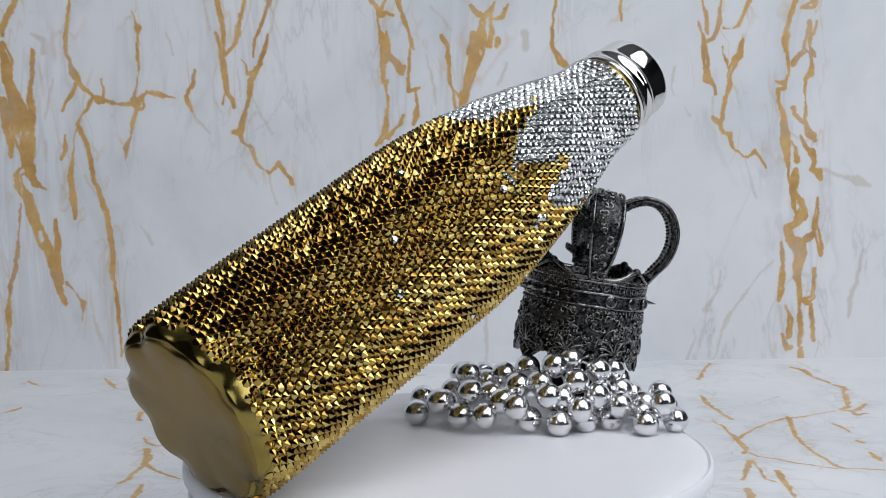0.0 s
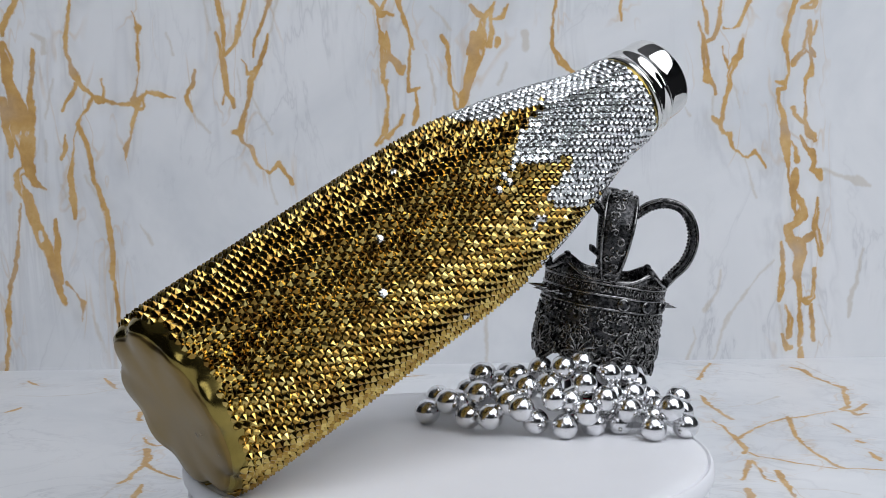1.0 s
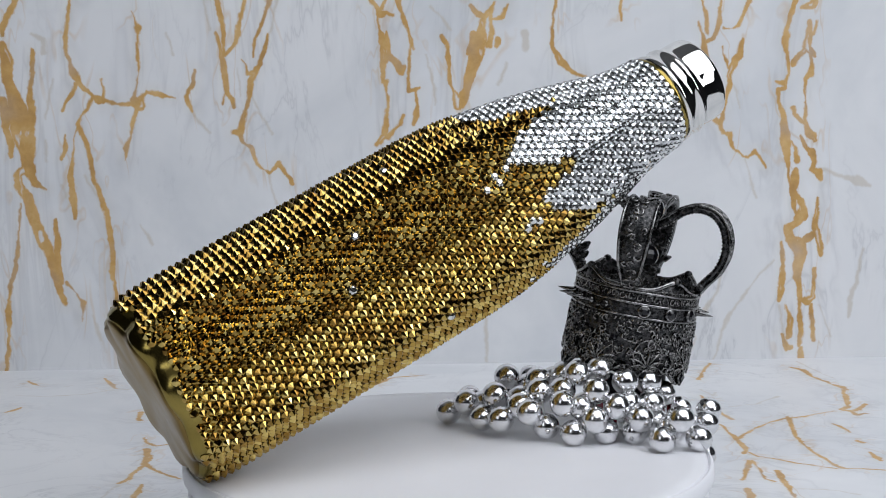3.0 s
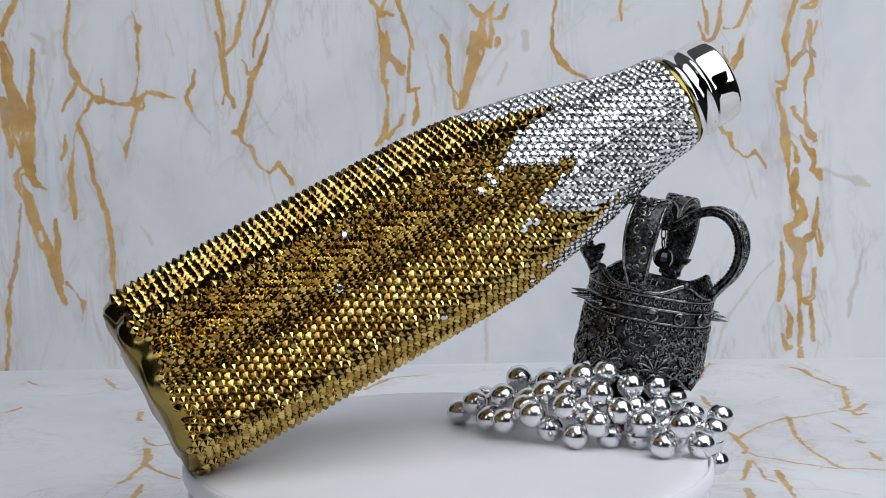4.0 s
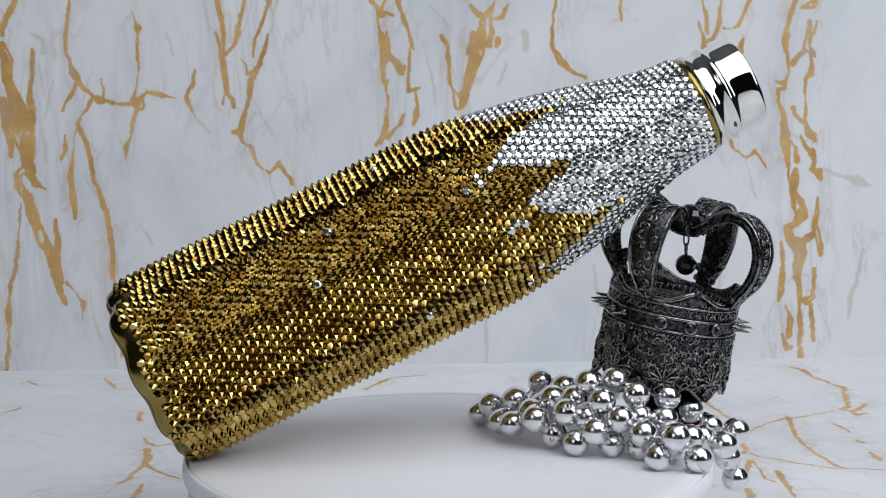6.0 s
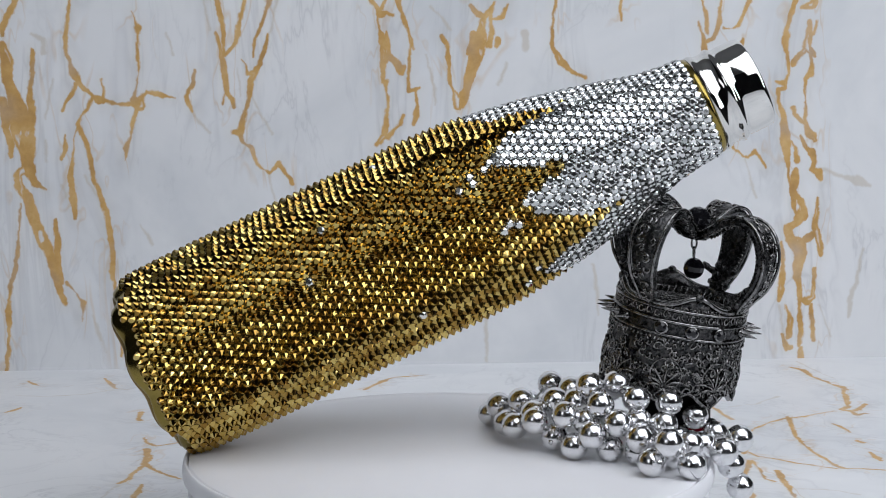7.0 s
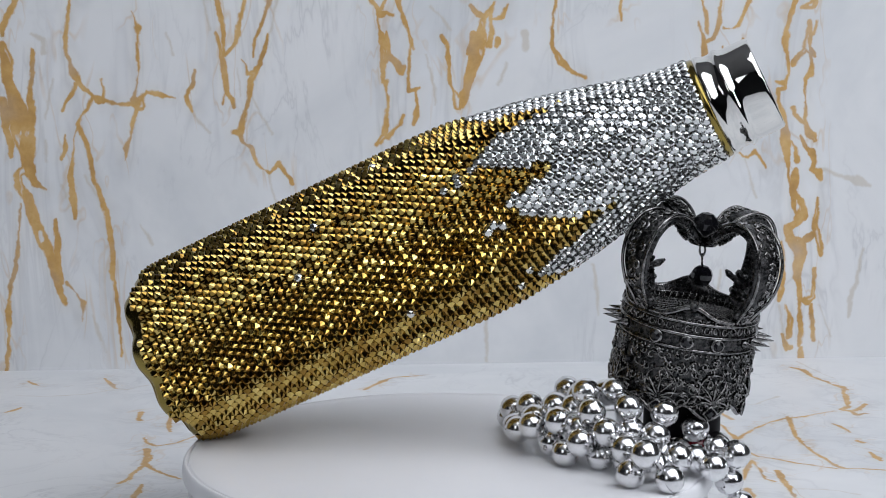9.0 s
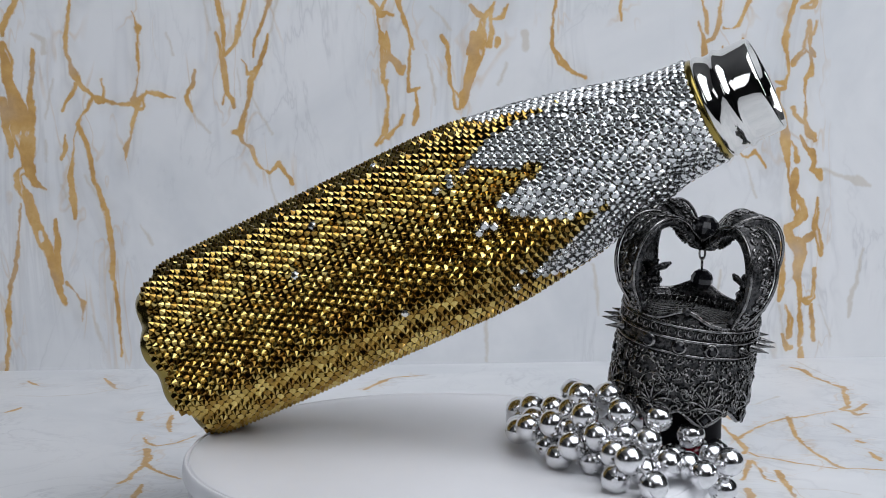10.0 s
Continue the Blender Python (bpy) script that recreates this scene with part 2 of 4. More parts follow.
WALL_GOLD_THIRD = [
    [(-222.4, 222.4, 0.35), (-224.1, 209.3, 0.69), (-225.3, 201.2, 1.03), (-224.9, 191.4, 1.03), (-222.5, 184.8, 1.03), (-221.0, 180.5, 2.4), (-218.5, 174.9, 1.37), (-214.7, 170.6, 1.03), (-210.0, 166.0, 1.03), (-206.8, 164.0, 1.71), (-201.9, 163.4, 1.02), (-197.0, 161.4, 0.85), (-188.8, 162.0, 1.02), (-185.5, 162.7, 3.07), (-183.5, 161.7, 3.07), (-181.4, 166.7, 1.02), (-178.8, 169.3, 1.02), (-171.6, 167.3, 1.36), (-165.7, 166.0, 0.85), (-162.4, 166.0, 0.35)],
    [(-203.5, 164.0, 0.68), (-203.3, 170.0, 0.35), (-204.8, 176.6, 0.35)],
]
WALL_GOLD_FOURTH = [
    [(-210.0, 165.0, 1.37), (-213.4, 160.1, 0.68), (-217.5, 155.1, 0.69), (-219.2, 150.1, 1.03), (-218.0, 146.1, 0.86), (-215.0, 138.5, 0.86), (-212.6, 130.1, 1.03), (-211.2, 120.1, 0.86), (-208.2, 110.0, 1.03), (-204.2, 96.5, 1.2), (-202.2, 86.4, 1.37), (-200.9, 72.8, 1.38), (-201.1, 62.6, 1.03), (-199.8, 49.0, 0.86), (-198.4, 40.4, 1.04), (-198.3, 28.4, 0.52), (-197.1, 11.1, 0.35)],
    [(-219.2, 150.1, 0.51), (-221.4, 141.8, 0.35), (-223.1, 130.2, 0.86), (-224.0, 120.2, 1.72), (-223.1, 106.8, 1.72), (-222.1, 95.0, 0.69)],
    [(-220.2, 173.3, 1.37), (-222.0, 168.3, 0.51), (-225.4, 164.0, 0.69), (-228.1, 158.4, 0.69)],
]
WALL_GOLD_FIFTH = [
    [(-185.6, 158.4, 1.02), (-187.4, 151.7, 0.68), (-188.2, 143.4, 0.35), (-190.0, 139.4, 1.02), (-190.7, 135.1, 1.71), (-191.6, 128.4, 0.35)],
    [(-226.9, 143.5, 0.35), (-227.1, 136.9, 1.03), (-229.0, 130.2, 0.69)],
    [(-186.2, 216.0, 0.35), (-184.4, 208.8, 0.68), (-183.5, 206.8, 2.04), (-183.6, 202.3, 0.68), (-183.3, 186.5, 0.35), (-183.9, 173.3, 0.35), (-186.1, 165.0, 0.68)],
    [(-150.5, 181.6, 0.35), (-152.3, 173.3, 1.02), (-155.1, 166.6, 1.02), (-154.2, 161.6, 1.02), (-151.6, 157.3, 0.51)],
    [(-227.8, 56.1, 0.35), (-223.1, 49.2, 0.35), (-219.9, 43.4, 1.39), (-219.5, 32.1, 0.35)],
    [(-136.6, 222.8, 1.36), (-135.7, 216.2, 1.02), (-133.6, 206.3, 1.02), (-133.2, 191.5, 1.02)],
]
WALL_GOLD_SIXTH = [
    [(-137.6, 203.0, 0.68), (-135.4, 194.8, 0.85), (-134.2, 186.5, 1.36), (-133.7, 176.6, 1.7), (-132.6, 168.3, 1.36), (-129.3, 164.9, 0.85), (-127.7, 159.9, 0.68)],
    [(-121.5, 222.8, 0.51), (-123.9, 213.0, 0.51), (-125.4, 203.1, 1.36), (-126.5, 196.5, 1.36), (-130.5, 193.2, 0.85), (-132.9, 190.5, 0.68)],
    [(-133.2, 169.9, 0.68), (-134.7, 161.6, 0.35)],
    [(-105.9, 222.9, 1.36), (-109.4, 213.0, 1.19), (-112.8, 204.8, 0.85), (-115.5, 199.8, 0.51), (-116.0, 189.9, 0.35)],
    [(-107.2, 203.1, 0.41), (-109.6, 193.2, 0.68), (-112.4, 184.9, 1.02), (-115.1, 179.9, 1.36), (-119.1, 179.9, 0.68), (-120.7, 185.9, 0.51), (-123.0, 188.2, 0.51)],
]
WALL_GOLD_SEVENTH = [
    [(-115.1, 179.9, 1.02), (-117.9, 173.3, 1.7), (-119.3, 164.9, 1.02), (-121.1, 158.3, 1.02), (-122.8, 151.6, 1.7), (-124.6, 144.9, 2.38), (-127.9, 144.9, 1.02)],
    [(-124.6, 143.9, 1.36), (-122.4, 138.2, 0.85), (-118.1, 135.8, 1.19), (-116.5, 131.4, 1.36), (-114.9, 126.3, 0.51), (-108.2, 121.3, 0.35), (-103.8, 123.9, 0.68), (-102.1, 126.3, 1.36), (-99.8, 122.9, 1.02), (-96.5, 117.8, 0.68), (-94.2, 114.4, 0.35)],
    [(-47.1, 223.2, 1.02), (-42.7, 218.5, 1.36), (-40.7, 214.9, 2.04), (-37.1, 215.9, 1.02), (-33.7, 213.9, 0.68)],
    [(-38.0, 223.2, 0.51), (-40.1, 218.2, 1.02)],
    [(-42.8, 214.9, 0.68), (-42.1, 206.6, 0.68), (-40.1, 201.6, 1.36), (-38.1, 196.6, 2.37), (-37.8, 191.6, 2.71), (-39.5, 185.0, 1.36), (-38.9, 176.6, 1.02)],
]
WALL_GOLD_EIGHTH = [
    [(-37.8, 205.0, 0.68), (-37.1, 196.6, 1.7)],
    [(-36.1, 190.0, 1.7), (-32.1, 186.0, 1.36), (-29.4, 181.6, 2.38), (-27.0, 184.0, 1.02)],
    [(-37.8, 174.9, 1.7), (-37.2, 168.2, 0.68), (-36.5, 159.8, 0.68), (-37.9, 151.4, 1.02), (-39.0, 142.9, 2.04), (-41.7, 139.6, 1.36), (-44.4, 136.9, 0.68)],
    [(-31.0, 223.2, 1.36), (-28.0, 215.0, 1.19), (-24.6, 206.7, 1.02), (-22.6, 196.7, 1.53), (-20.9, 194.0, 1.02)],
    [(-23.0, 196.7, 1.36), (-24.0, 188.3, 0.85), (-24.7, 176.6, 1.02), (-24.0, 169.9, 1.36), (-20.3, 170.6, 1.36), (-17.9, 171.6, 0.51)],
    [(-20.3, 169.9, 0.68), (-19.3, 161.5, 0.68), (-20.3, 154.7, 1.36), (-22.0, 149.0, 0.68)],
    [(-27.8, 154.7, 0.68), (-29.5, 149.7, 1.02), (-33.9, 144.6, 1.02), (-37.3, 142.3, 1.7)],
]
WALL_GOLD_NINTH = [
    [(-4.4, 201.7, 1.02), (-0.7, 196.7, 0.85), (-0.3, 186.7, 1.02), (0.4, 176.6, 1.02), (2.5, 169.9, 1.36), (4.5, 165.8, 2.38), (6.9, 162.4, 3.75), (10.3, 169.9, 2.38), (12.0, 176.6, 3.07), (14.6, 185.0, 3.41), (17.0, 193.4, 4.43), (18.7, 200.1, 4.09), (19.3, 206.8, 2.39), (20.6, 213.5, 1.71), (16.9, 215.1, 1.36), (12.5, 220.1, 0.85)],
    [(20.6, 213.5, 1.71), (24.7, 216.8, 1.71), (27.4, 221.8, 0.68)],
    [(24.7, 215.2, 1.02), (25.4, 203.5, 1.71), (23.8, 196.8, 1.71)],
    [(25.4, 211.8, 0.68), (32.2, 213.5, 1.02), (34.8, 220.2, 0.51)],
    [(28.9, 200.1, 1.37), (28.2, 196.8, 1.02)],
    [(11.2, 191.7, 0.51), (13.6, 198.4, 1.36), (14.6, 203.4, 1.7)],
]
WALL_GOLD_TENTH = [
    [(63.4, 223.7, 0.51), (62.2, 210.3, 0.69), (61.7, 195.2, 0.69), (64.8, 191.8, 1.03), (67.6, 187.4, 2.4), (71.1, 184.4, 1.37), (75.2, 181.0, 1.03), (82.2, 177.3, 0.69)],
    [(103.9, 223.8, 0.52), (103.3, 217.1, 1.04), (104.7, 212.1, 0.35)],
    [(153.6, 224.1, 0.35), (155.9, 215.6, 0.88), (156.9, 203.8, 1.05)],
    [(151.5, 210.6, 0.7), (153.8, 203.8, 0.7), (155.7, 195.3, 1.4), (156.3, 185.1, 1.58), (156.9, 176.6, 2.1), (159.6, 176.6, 1.05), (162.2, 171.5, 0.7), (162.7, 168.1, 0.53)],
    [(165.1, 224.1, 0.35), (163.9, 215.7, 0.53), (163.7, 209.9, 1.4), (162.1, 203.8, 0.88), (160.4, 201.1, 1.4), (157.0, 198.7, 0.7)],
]
WALL_GOLD_ELEVENTH = [
    [(182.2, 224.2, 1.41), (178.6, 215.7, 1.06), (175.3, 208.9, 0.7), (171.8, 207.2, 0.53), (166.6, 207.2, 0.35)],
    [(179.0, 200.5, 0.53), (176.8, 190.3, 1.41), (174.1, 187.5, 1.76), (172.4, 183.4, 1.76), (171.2, 178.3, 1.41), (172.0, 173.2, 1.41), (169.4, 166.4, 0.53), (167.4, 159.5, 1.05), (166.9, 152.6, 1.41), (165.2, 149.9, 1.41), (161.6, 152.7, 1.05)],
    [(166.5, 195.4, 0.7), (168.1, 188.6, 0.53), (170.7, 183.4, 0.7)],
    [(165.2, 149.9, 1.05), (168.2, 144.0, 0.88), (172.4, 143.0, 1.23), (173.6, 137.1, 1.41), (176.2, 133.7, 0.53), (180.9, 130.2, 0.35), (184.5, 129.1, 0.71), (188.2, 132.6, 1.42), (191.6, 128.4, 0.71), (195.3, 122.1, 0.43)],
]
WALL_GOLD_TWELFTH = [
    [(210.9, 224.3, 1.25), (208.3, 217.5, 1.42), (206.1, 209.0, 1.07), (205.3, 198.8, 2.49), (206.7, 190.3, 1.07), (208.0, 180.1, 0.53), (206.4, 174.9, 1.07), (206.2, 171.5, 1.07), (202.0, 169.8, 0.53), (201.5, 162.9, 0.71), (203.8, 157.7, 1.24), (205.4, 152.6, 1.07), (206.3, 145.7, 2.49), (208.0, 137.0, 2.85), (209.2, 130.1, 1.78), (209.9, 121.4, 0.71), (210.8, 112.6, 0.71), (212.5, 105.7, 1.07)],
    [(200.4, 174.9, 0.35), (205.4, 174.2, 1.07)],
    [(223.2, 224.4, 1.79), (221.1, 221.7, 2.14), (217.0, 221.0, 1.43), (214.5, 219.6, 0.71)],
    [(219.7, 211.5, 1.43), (220.0, 204.0, 2.14), (219.5, 195.5, 2.85), (223.2, 192.0, 1.79), (224.3, 190.3, 1.07)],
    [(224.3, 210.8, 0.71), (222.1, 204.0, 1.07)],
]
WALL_GOLD_THIRTEENTH = [
    [(217.8, 193.7, 1.43), (214.4, 190.3, 1.78), (211.0, 186.2, 2.13)],
    [(221.4, 192.0, 1.07), (222.4, 185.2, 1.07), (221.1, 179.4, 1.78), (218.4, 176.6, 0.71), (219.1, 166.3, 0.54), (219.0, 157.7, 0.71), (218.9, 150.8, 0.71)],
    [(210.8, 159.4, 0.89), (212.0, 154.3, 0.71), (215.7, 151.5, 1.07), (219.3, 149.1, 1.07), (221.9, 143.9, 2.14), (224.8, 142.1, 2.15), (226.0, 139.4, 1.07)],
    [(210.7, 138.7, 0.71), (213.7, 133.5, 0.71), (215.0, 126.6, 1.43)],
    [(217.0, 142.2, 0.71), (219.7, 135.2, 1.07), (223.4, 131.0, 2.15), (225.4, 126.5, 1.43), (224.1, 121.3, 1.43), (228.1, 119.5, 2.51), (229.3, 115.0, 1.08)],
]
WALL_GOLD_FOURTEENTH = [
    [(214.8, 121.3, 1.07), (213.3, 114.4, 2.14), (213.1, 107.4, 2.14), (216.2, 100.4, 3.58), (218.6, 93.4, 4.3), (215.2, 88.1, 2.51), (209.9, 84.6, 2.86), (212.7, 77.6, 2.87), (217.1, 74.0, 4.31), (219.4, 68.7, 3.6), (218.5, 61.6, 3.24), (217.0, 54.6, 2.16), (217.9, 49.2, 1.44), (218.4, 43.9, 1.44), (220.3, 40.3, 1.08), (224.7, 39.2, 2.17), (228.2, 42.0, 1.45), (227.9, 50.9, 1.08), (227.9, 59.8, 1.08)],
    [(226.9, 81.0, 1.8), (221.6, 77.5, 2.16)],
    [(218.9, 40.3, 1.08), (219.6, 29.6, 1.08), (220.6, 18.9, 1.45), (219.8, 11.7, 1.09)],
    [(226.9, 36.7, 0.54), (227.6, 26.0, 1.09), (228.7, 15.2, 1.45)],
    [(221.3, 9.9, 1.09), (221.6, 0.9, 1.82)],
]
WALL_GOLD_FIFTEENTH = [
    [(206.6, 75.9, 0.72), (208.0, 65.3, 1.08), (207.6, 54.7, 1.79), (207.2, 45.8, 1.8), (205.9, 40.5, 0.72)],
    [(210.3, 36.9, 0.72), (213.1, 29.7, 1.44), (213.5, 17.2, 1.45)],
    [(208.7, 19.1, 0.54), (212.2, 10.1, 1.81), (215.5, 10.0, 1.09)],
    [(229.0, 103.8, 0.36), (228.3, 93.3, 1.8), (227.8, 86.3, 1.8), (229.9, 75.7, 1.8), (232.0, 68.6, 0.72)],
]
WALL_GOLD = WALL_GOLD_FIRST + WALL_GOLD_SECOND + WALL_GOLD_THIRD + WALL_GOLD_FOURTH + WALL_GOLD_FIFTH + WALL_GOLD_SIXTH + WALL_GOLD_SEVENTH + WALL_GOLD_EIGHTH + WALL_GOLD_NINTH + WALL_GOLD_TENTH + WALL_GOLD_ELEVENTH + WALL_GOLD_TWELFTH + WALL_GOLD_THIRTEENTH + WALL_GOLD_FOURTEENTH + WALL_GOLD_FIFTEENTH
WALL_GREY_FIRST = [
    [(34.7, 186.7, 0.68), (32.4, 180.0, 0.68), (29.0, 173.2, 0.68)],
    [(168.6, 59.3, 0.35), (167.8, 48.1, 0.71), (163.7, 41.0, 0.71), (159.5, 34.7, 1.42)],
    [(202.3, 65.3, 0.36), (193.6, 56.6, 0.43), (185.7, 46.1, 0.71), (178.1, 35.5, 0.71), (172.2, 26.7, 1.07), (169.6, 19.6, 1.07), (168.0, 9.0, 0.89), (165.3, 1.8, 0.72)],
    [(22.2, 32.3, 0.52), (23.0, 18.2, 0.87), (23.8, 4.1, 0.52)],
    [(89.0, 63.0, 0.7), (91.3, 49.0, 0.87), (92.3, 31.3, 0.35)],
    [(-233.1, 176.6, 0.35), (-235.1, 166.7, 0.69), (-238.1, 153.5, 0.35)],
    [(-238.5, 140.2, 0.69), (-238.2, 128.6, 0.35)],
    [(-244.6, 202.8, 0.69), (-238.3, 199.5, 1.72), (-237.6, 191.3, 1.37)],
    [(-144.8, 222.7, 0.35), (-141.2, 204.7, 0.35)],
]
WALL_GREY_SECOND = [
    [(-102.0, 222.9, 0.51), (-105.5, 206.4, 0.41), (-109.0, 193.2, 0.35)],
    [(-125.7, 183.2, 0.35), (-124.0, 166.6, 0.35)],
    [(-166.5, 203.0, 0.35), (-163.5, 189.8, 0.35)],
    [(-151.6, 157.3, 0.35), (-147.8, 150.6, 0.68), (-142.2, 144.9, 0.51)],
    [(-117.6, 166.6, 0.35), (-112.8, 156.6, 0.35), (-105.6, 143.8, 0.35)],
    [(-108.2, 121.3, 0.35), (-106.7, 111.1, 0.35), (-103.4, 102.6, 0.35)],
    [(-13.5, 190.0, 0.35), (-11.1, 180.0, 0.68), (-9.1, 171.6, 0.35), (-8.4, 161.5, 0.35)],
    [(-11.8, 220.0, 0.35), (-3.4, 211.7, 0.68), (0.3, 206.1, 0.51)],
    [(45.9, 203.5, 2.4), (46.6, 195.1, 2.05)],
    [(137.5, 183.4, 0.7), (134.9, 173.2, 0.7), (136.8, 166.4, 0.35)],
    [(144.0, 158.9, 0.35), (146.9, 154.4, 0.7)],
    [(174.5, 173.2, 0.35), (178.3, 159.5, 0.35)],
]
WALL_GREY_THIRD = [
    [(182.3, 128.4, 0.35), (185.9, 114.5, 0.35), (189.8, 104.1, 0.35)],
    [(161.3, 166.4, 0.35), (161.6, 153.3, 0.35)],
    [(228.0, 121.3, 1.43), (233.4, 120.5, 1.08), (241.8, 117.0, 0.72), (252.6, 114.2, 2.89), (261.7, 111.3, 1.09)],
    [(258.5, 71.9, 0.36), (255.0, 50.6, 1.09), (251.7, 39.9, 1.82), (251.0, 29.2, 1.1)],
    [(206.7, 36.9, 0.36), (208.6, 24.4, 0.54), (212.2, 11.1, 0.72)],
    [(232.0, 36.6, 0.36), (235.9, 25.8, 0.55), (239.9, 16.8, 0.36)],
    [(-216.1, 120.1, 0.35), (-209.9, 108.4, 0.51), (-205.2, 98.2, 0.35)],
    [(-183.9, 89.6, 0.35), (-180.0, 82.8, 0.69), (-177.5, 78.7, 0.35)],
    [(-213.5, 35.4, 0.35), (-210.4, 25.1, 0.69), (-205.7, 13.0, 0.35)],
    [(-229.5, 113.5, 0.69), (-227.0, 106.8, 0.69)],
]
WALL_GREY_FOURTH = [
    [(148.5, 2.1, 0.71), (154.3, 16.3, 0.53), (152.7, 23.4, 0.36)],
]
WALL_GREY = WALL_GREY_FIRST + WALL_GREY_SECOND + WALL_GREY_THIRD + WALL_GREY_FOURTH
TABLE_GOLD_FIRST = [
    [(208.2, 349.2, 0.71), (213.2, 340.9, 1.4), (213.9, 329.4, 1.39), (216.9, 313.6, 0.85), (222.1, 301.3, 0.84), (224.5, 293.8, 1.68), (225.5, 286.4, 1.0)],
    [(223.3, 286.4, 0.66), (220.0, 264.8, 1.3), (216.6, 244.3, 0.95), (211.0, 237.6, 1.26), (214.5, 233.7, 1.57), (220.1, 237.7, 1.26), (226.7, 251.1, 0.64)],
    [(214.5, 233.7, 0.94), (215.2, 224.8, 1.24), (220.7, 228.6, 0.94)],
    [(140.7, 271.0, 0.48), (141.1, 254.2, 1.26), (142.5, 240.8, 0.93), (145.1, 233.0, 1.23), (145.6, 224.0, 0.61), (147.9, 215.2, 1.21)],
    [(136.9, 211.4, 0.35), (140.6, 199.3, 0.59), (141.4, 187.5, 0.58), (143.0, 172.7, 1.15)],
]
TABLE_GOLD_SECOND = [
    [(143.0, 172.7, 0.86), (148.7, 184.1, 0.58), (157.5, 197.1, 0.44), (167.3, 209.2, 0.35), (177.9, 218.0, 0.91), (185.9, 220.6, 0.35), (200.3, 231.0, 0.35), (205.4, 233.6, 0.63)],
    [(143.0, 172.7, 1.15), (143.3, 159.5, 1.41), (143.8, 152.0, 1.12), (140.7, 145.7, 0.83)],
    [(143.0, 151.0, 0.56), (146.4, 140.6, 0.41), (153.6, 136.6, 0.35), (162.4, 128.7, 0.35), (171.8, 123.8, 0.35), (178.5, 119.0, 0.41)],
    [(178.5, 220.5, 1.22), (176.0, 199.6, 0.9), (173.3, 179.8, 0.73), (173.4, 165.3, 0.57), (175.2, 149.2, 0.56), (177.6, 136.9, 0.55), (179.7, 123.9, 0.82), (181.6, 121.0, 1.36), (183.7, 119.1, 0.54), (191.5, 119.2, 0.35), (200.9, 117.3, 0.35)],
    [(198.6, 205.9, 0.45), (201.2, 198.7, 1.2), (202.8, 188.2, 0.44)],
]
TABLE_GOLD_THIRD = [
    [(202.0, 171.1, 1.16), (203.3, 167.8, 1.16)],
    [(202.3, 149.5, 0.57), (202.2, 139.1, 1.4), (203.4, 134.1, 0.83)],
    [(141.0, 133.4, 0.55), (138.5, 120.6, 1.07), (133.6, 104.4, 0.52), (131.2, 99.7, 0.35)],
    [(142.3, 133.5, 0.35), (143.3, 118.7, 0.4), (142.5, 101.7, 0.35), (146.0, 98.1, 0.78)],
    [(150.5, 115.9, 1.07), (150.0, 107.3, 1.32), (149.7, 99.9, 1.05), (150.3, 90.9, 1.29), (149.6, 82.1, 0.51), (149.7, 73.5, 0.76)],
    [(131.2, 86.3, 1.53), (131.5, 77.6, 1.77), (129.8, 71.6, 1.25)],
    [(146.1, 312.7, 1.01), (155.4, 345.1, 0.7), (160.7, 360.5, 0.53)],
    [(-243.5, 303.4, 0.51), (-238.2, 295.8, 1.35), (-234.1, 292.9, 0.67)],
    [(-234.5, 226.1, 0.63), (-232.6, 230.0, 1.26), (-229.9, 236.6, 0.47)],
]
TABLE_GOLD_FOURTH = [
    [(-201.1, 311.7, 0.35), (-194.4, 296.3, 1.33), (-188.6, 284.5, 0.66)],
    [(-163.4, 226.9, 1.23), (-160.2, 208.1, 0.9)],
    [(-145.2, 220.7, 0.61), (-143.9, 202.1, 1.19), (-139.6, 184.4, 0.58)],
    [(-150.7, 172.9, 0.57), (-146.6, 161.9, 0.57), (-142.0, 156.5, 0.42), (-133.4, 162.0, 0.35), (-126.1, 176.6, 0.35)],
    [(-145.6, 151.1, 1.4), (-141.9, 137.6, 1.65), (-140.8, 123.6, 1.62), (-135.6, 115.8, 0.67), (-130.3, 108.2, 0.39), (-125.6, 103.6, 0.39), (-120.3, 99.0, 0.35)],
    [(-141.2, 120.6, 0.81), (-143.1, 108.1, 0.79), (-143.4, 97.0, 0.78), (-146.2, 92.4, 0.78)],
    [(-135.7, 89.8, 0.77), (-134.8, 79.3, 1.27), (-135.9, 72.4, 1.01), (-135.0, 62.3, 0.74)],
    [(-47.5, 283.2, 0.64), (-38.9, 305.8, 1.32), (-31.1, 316.9, 0.67), (-17.9, 321.8, 0.67)],
]
TABLE_GOLD = TABLE_GOLD_FIRST + TABLE_GOLD_SECOND + TABLE_GOLD_THIRD + TABLE_GOLD_FOURTH
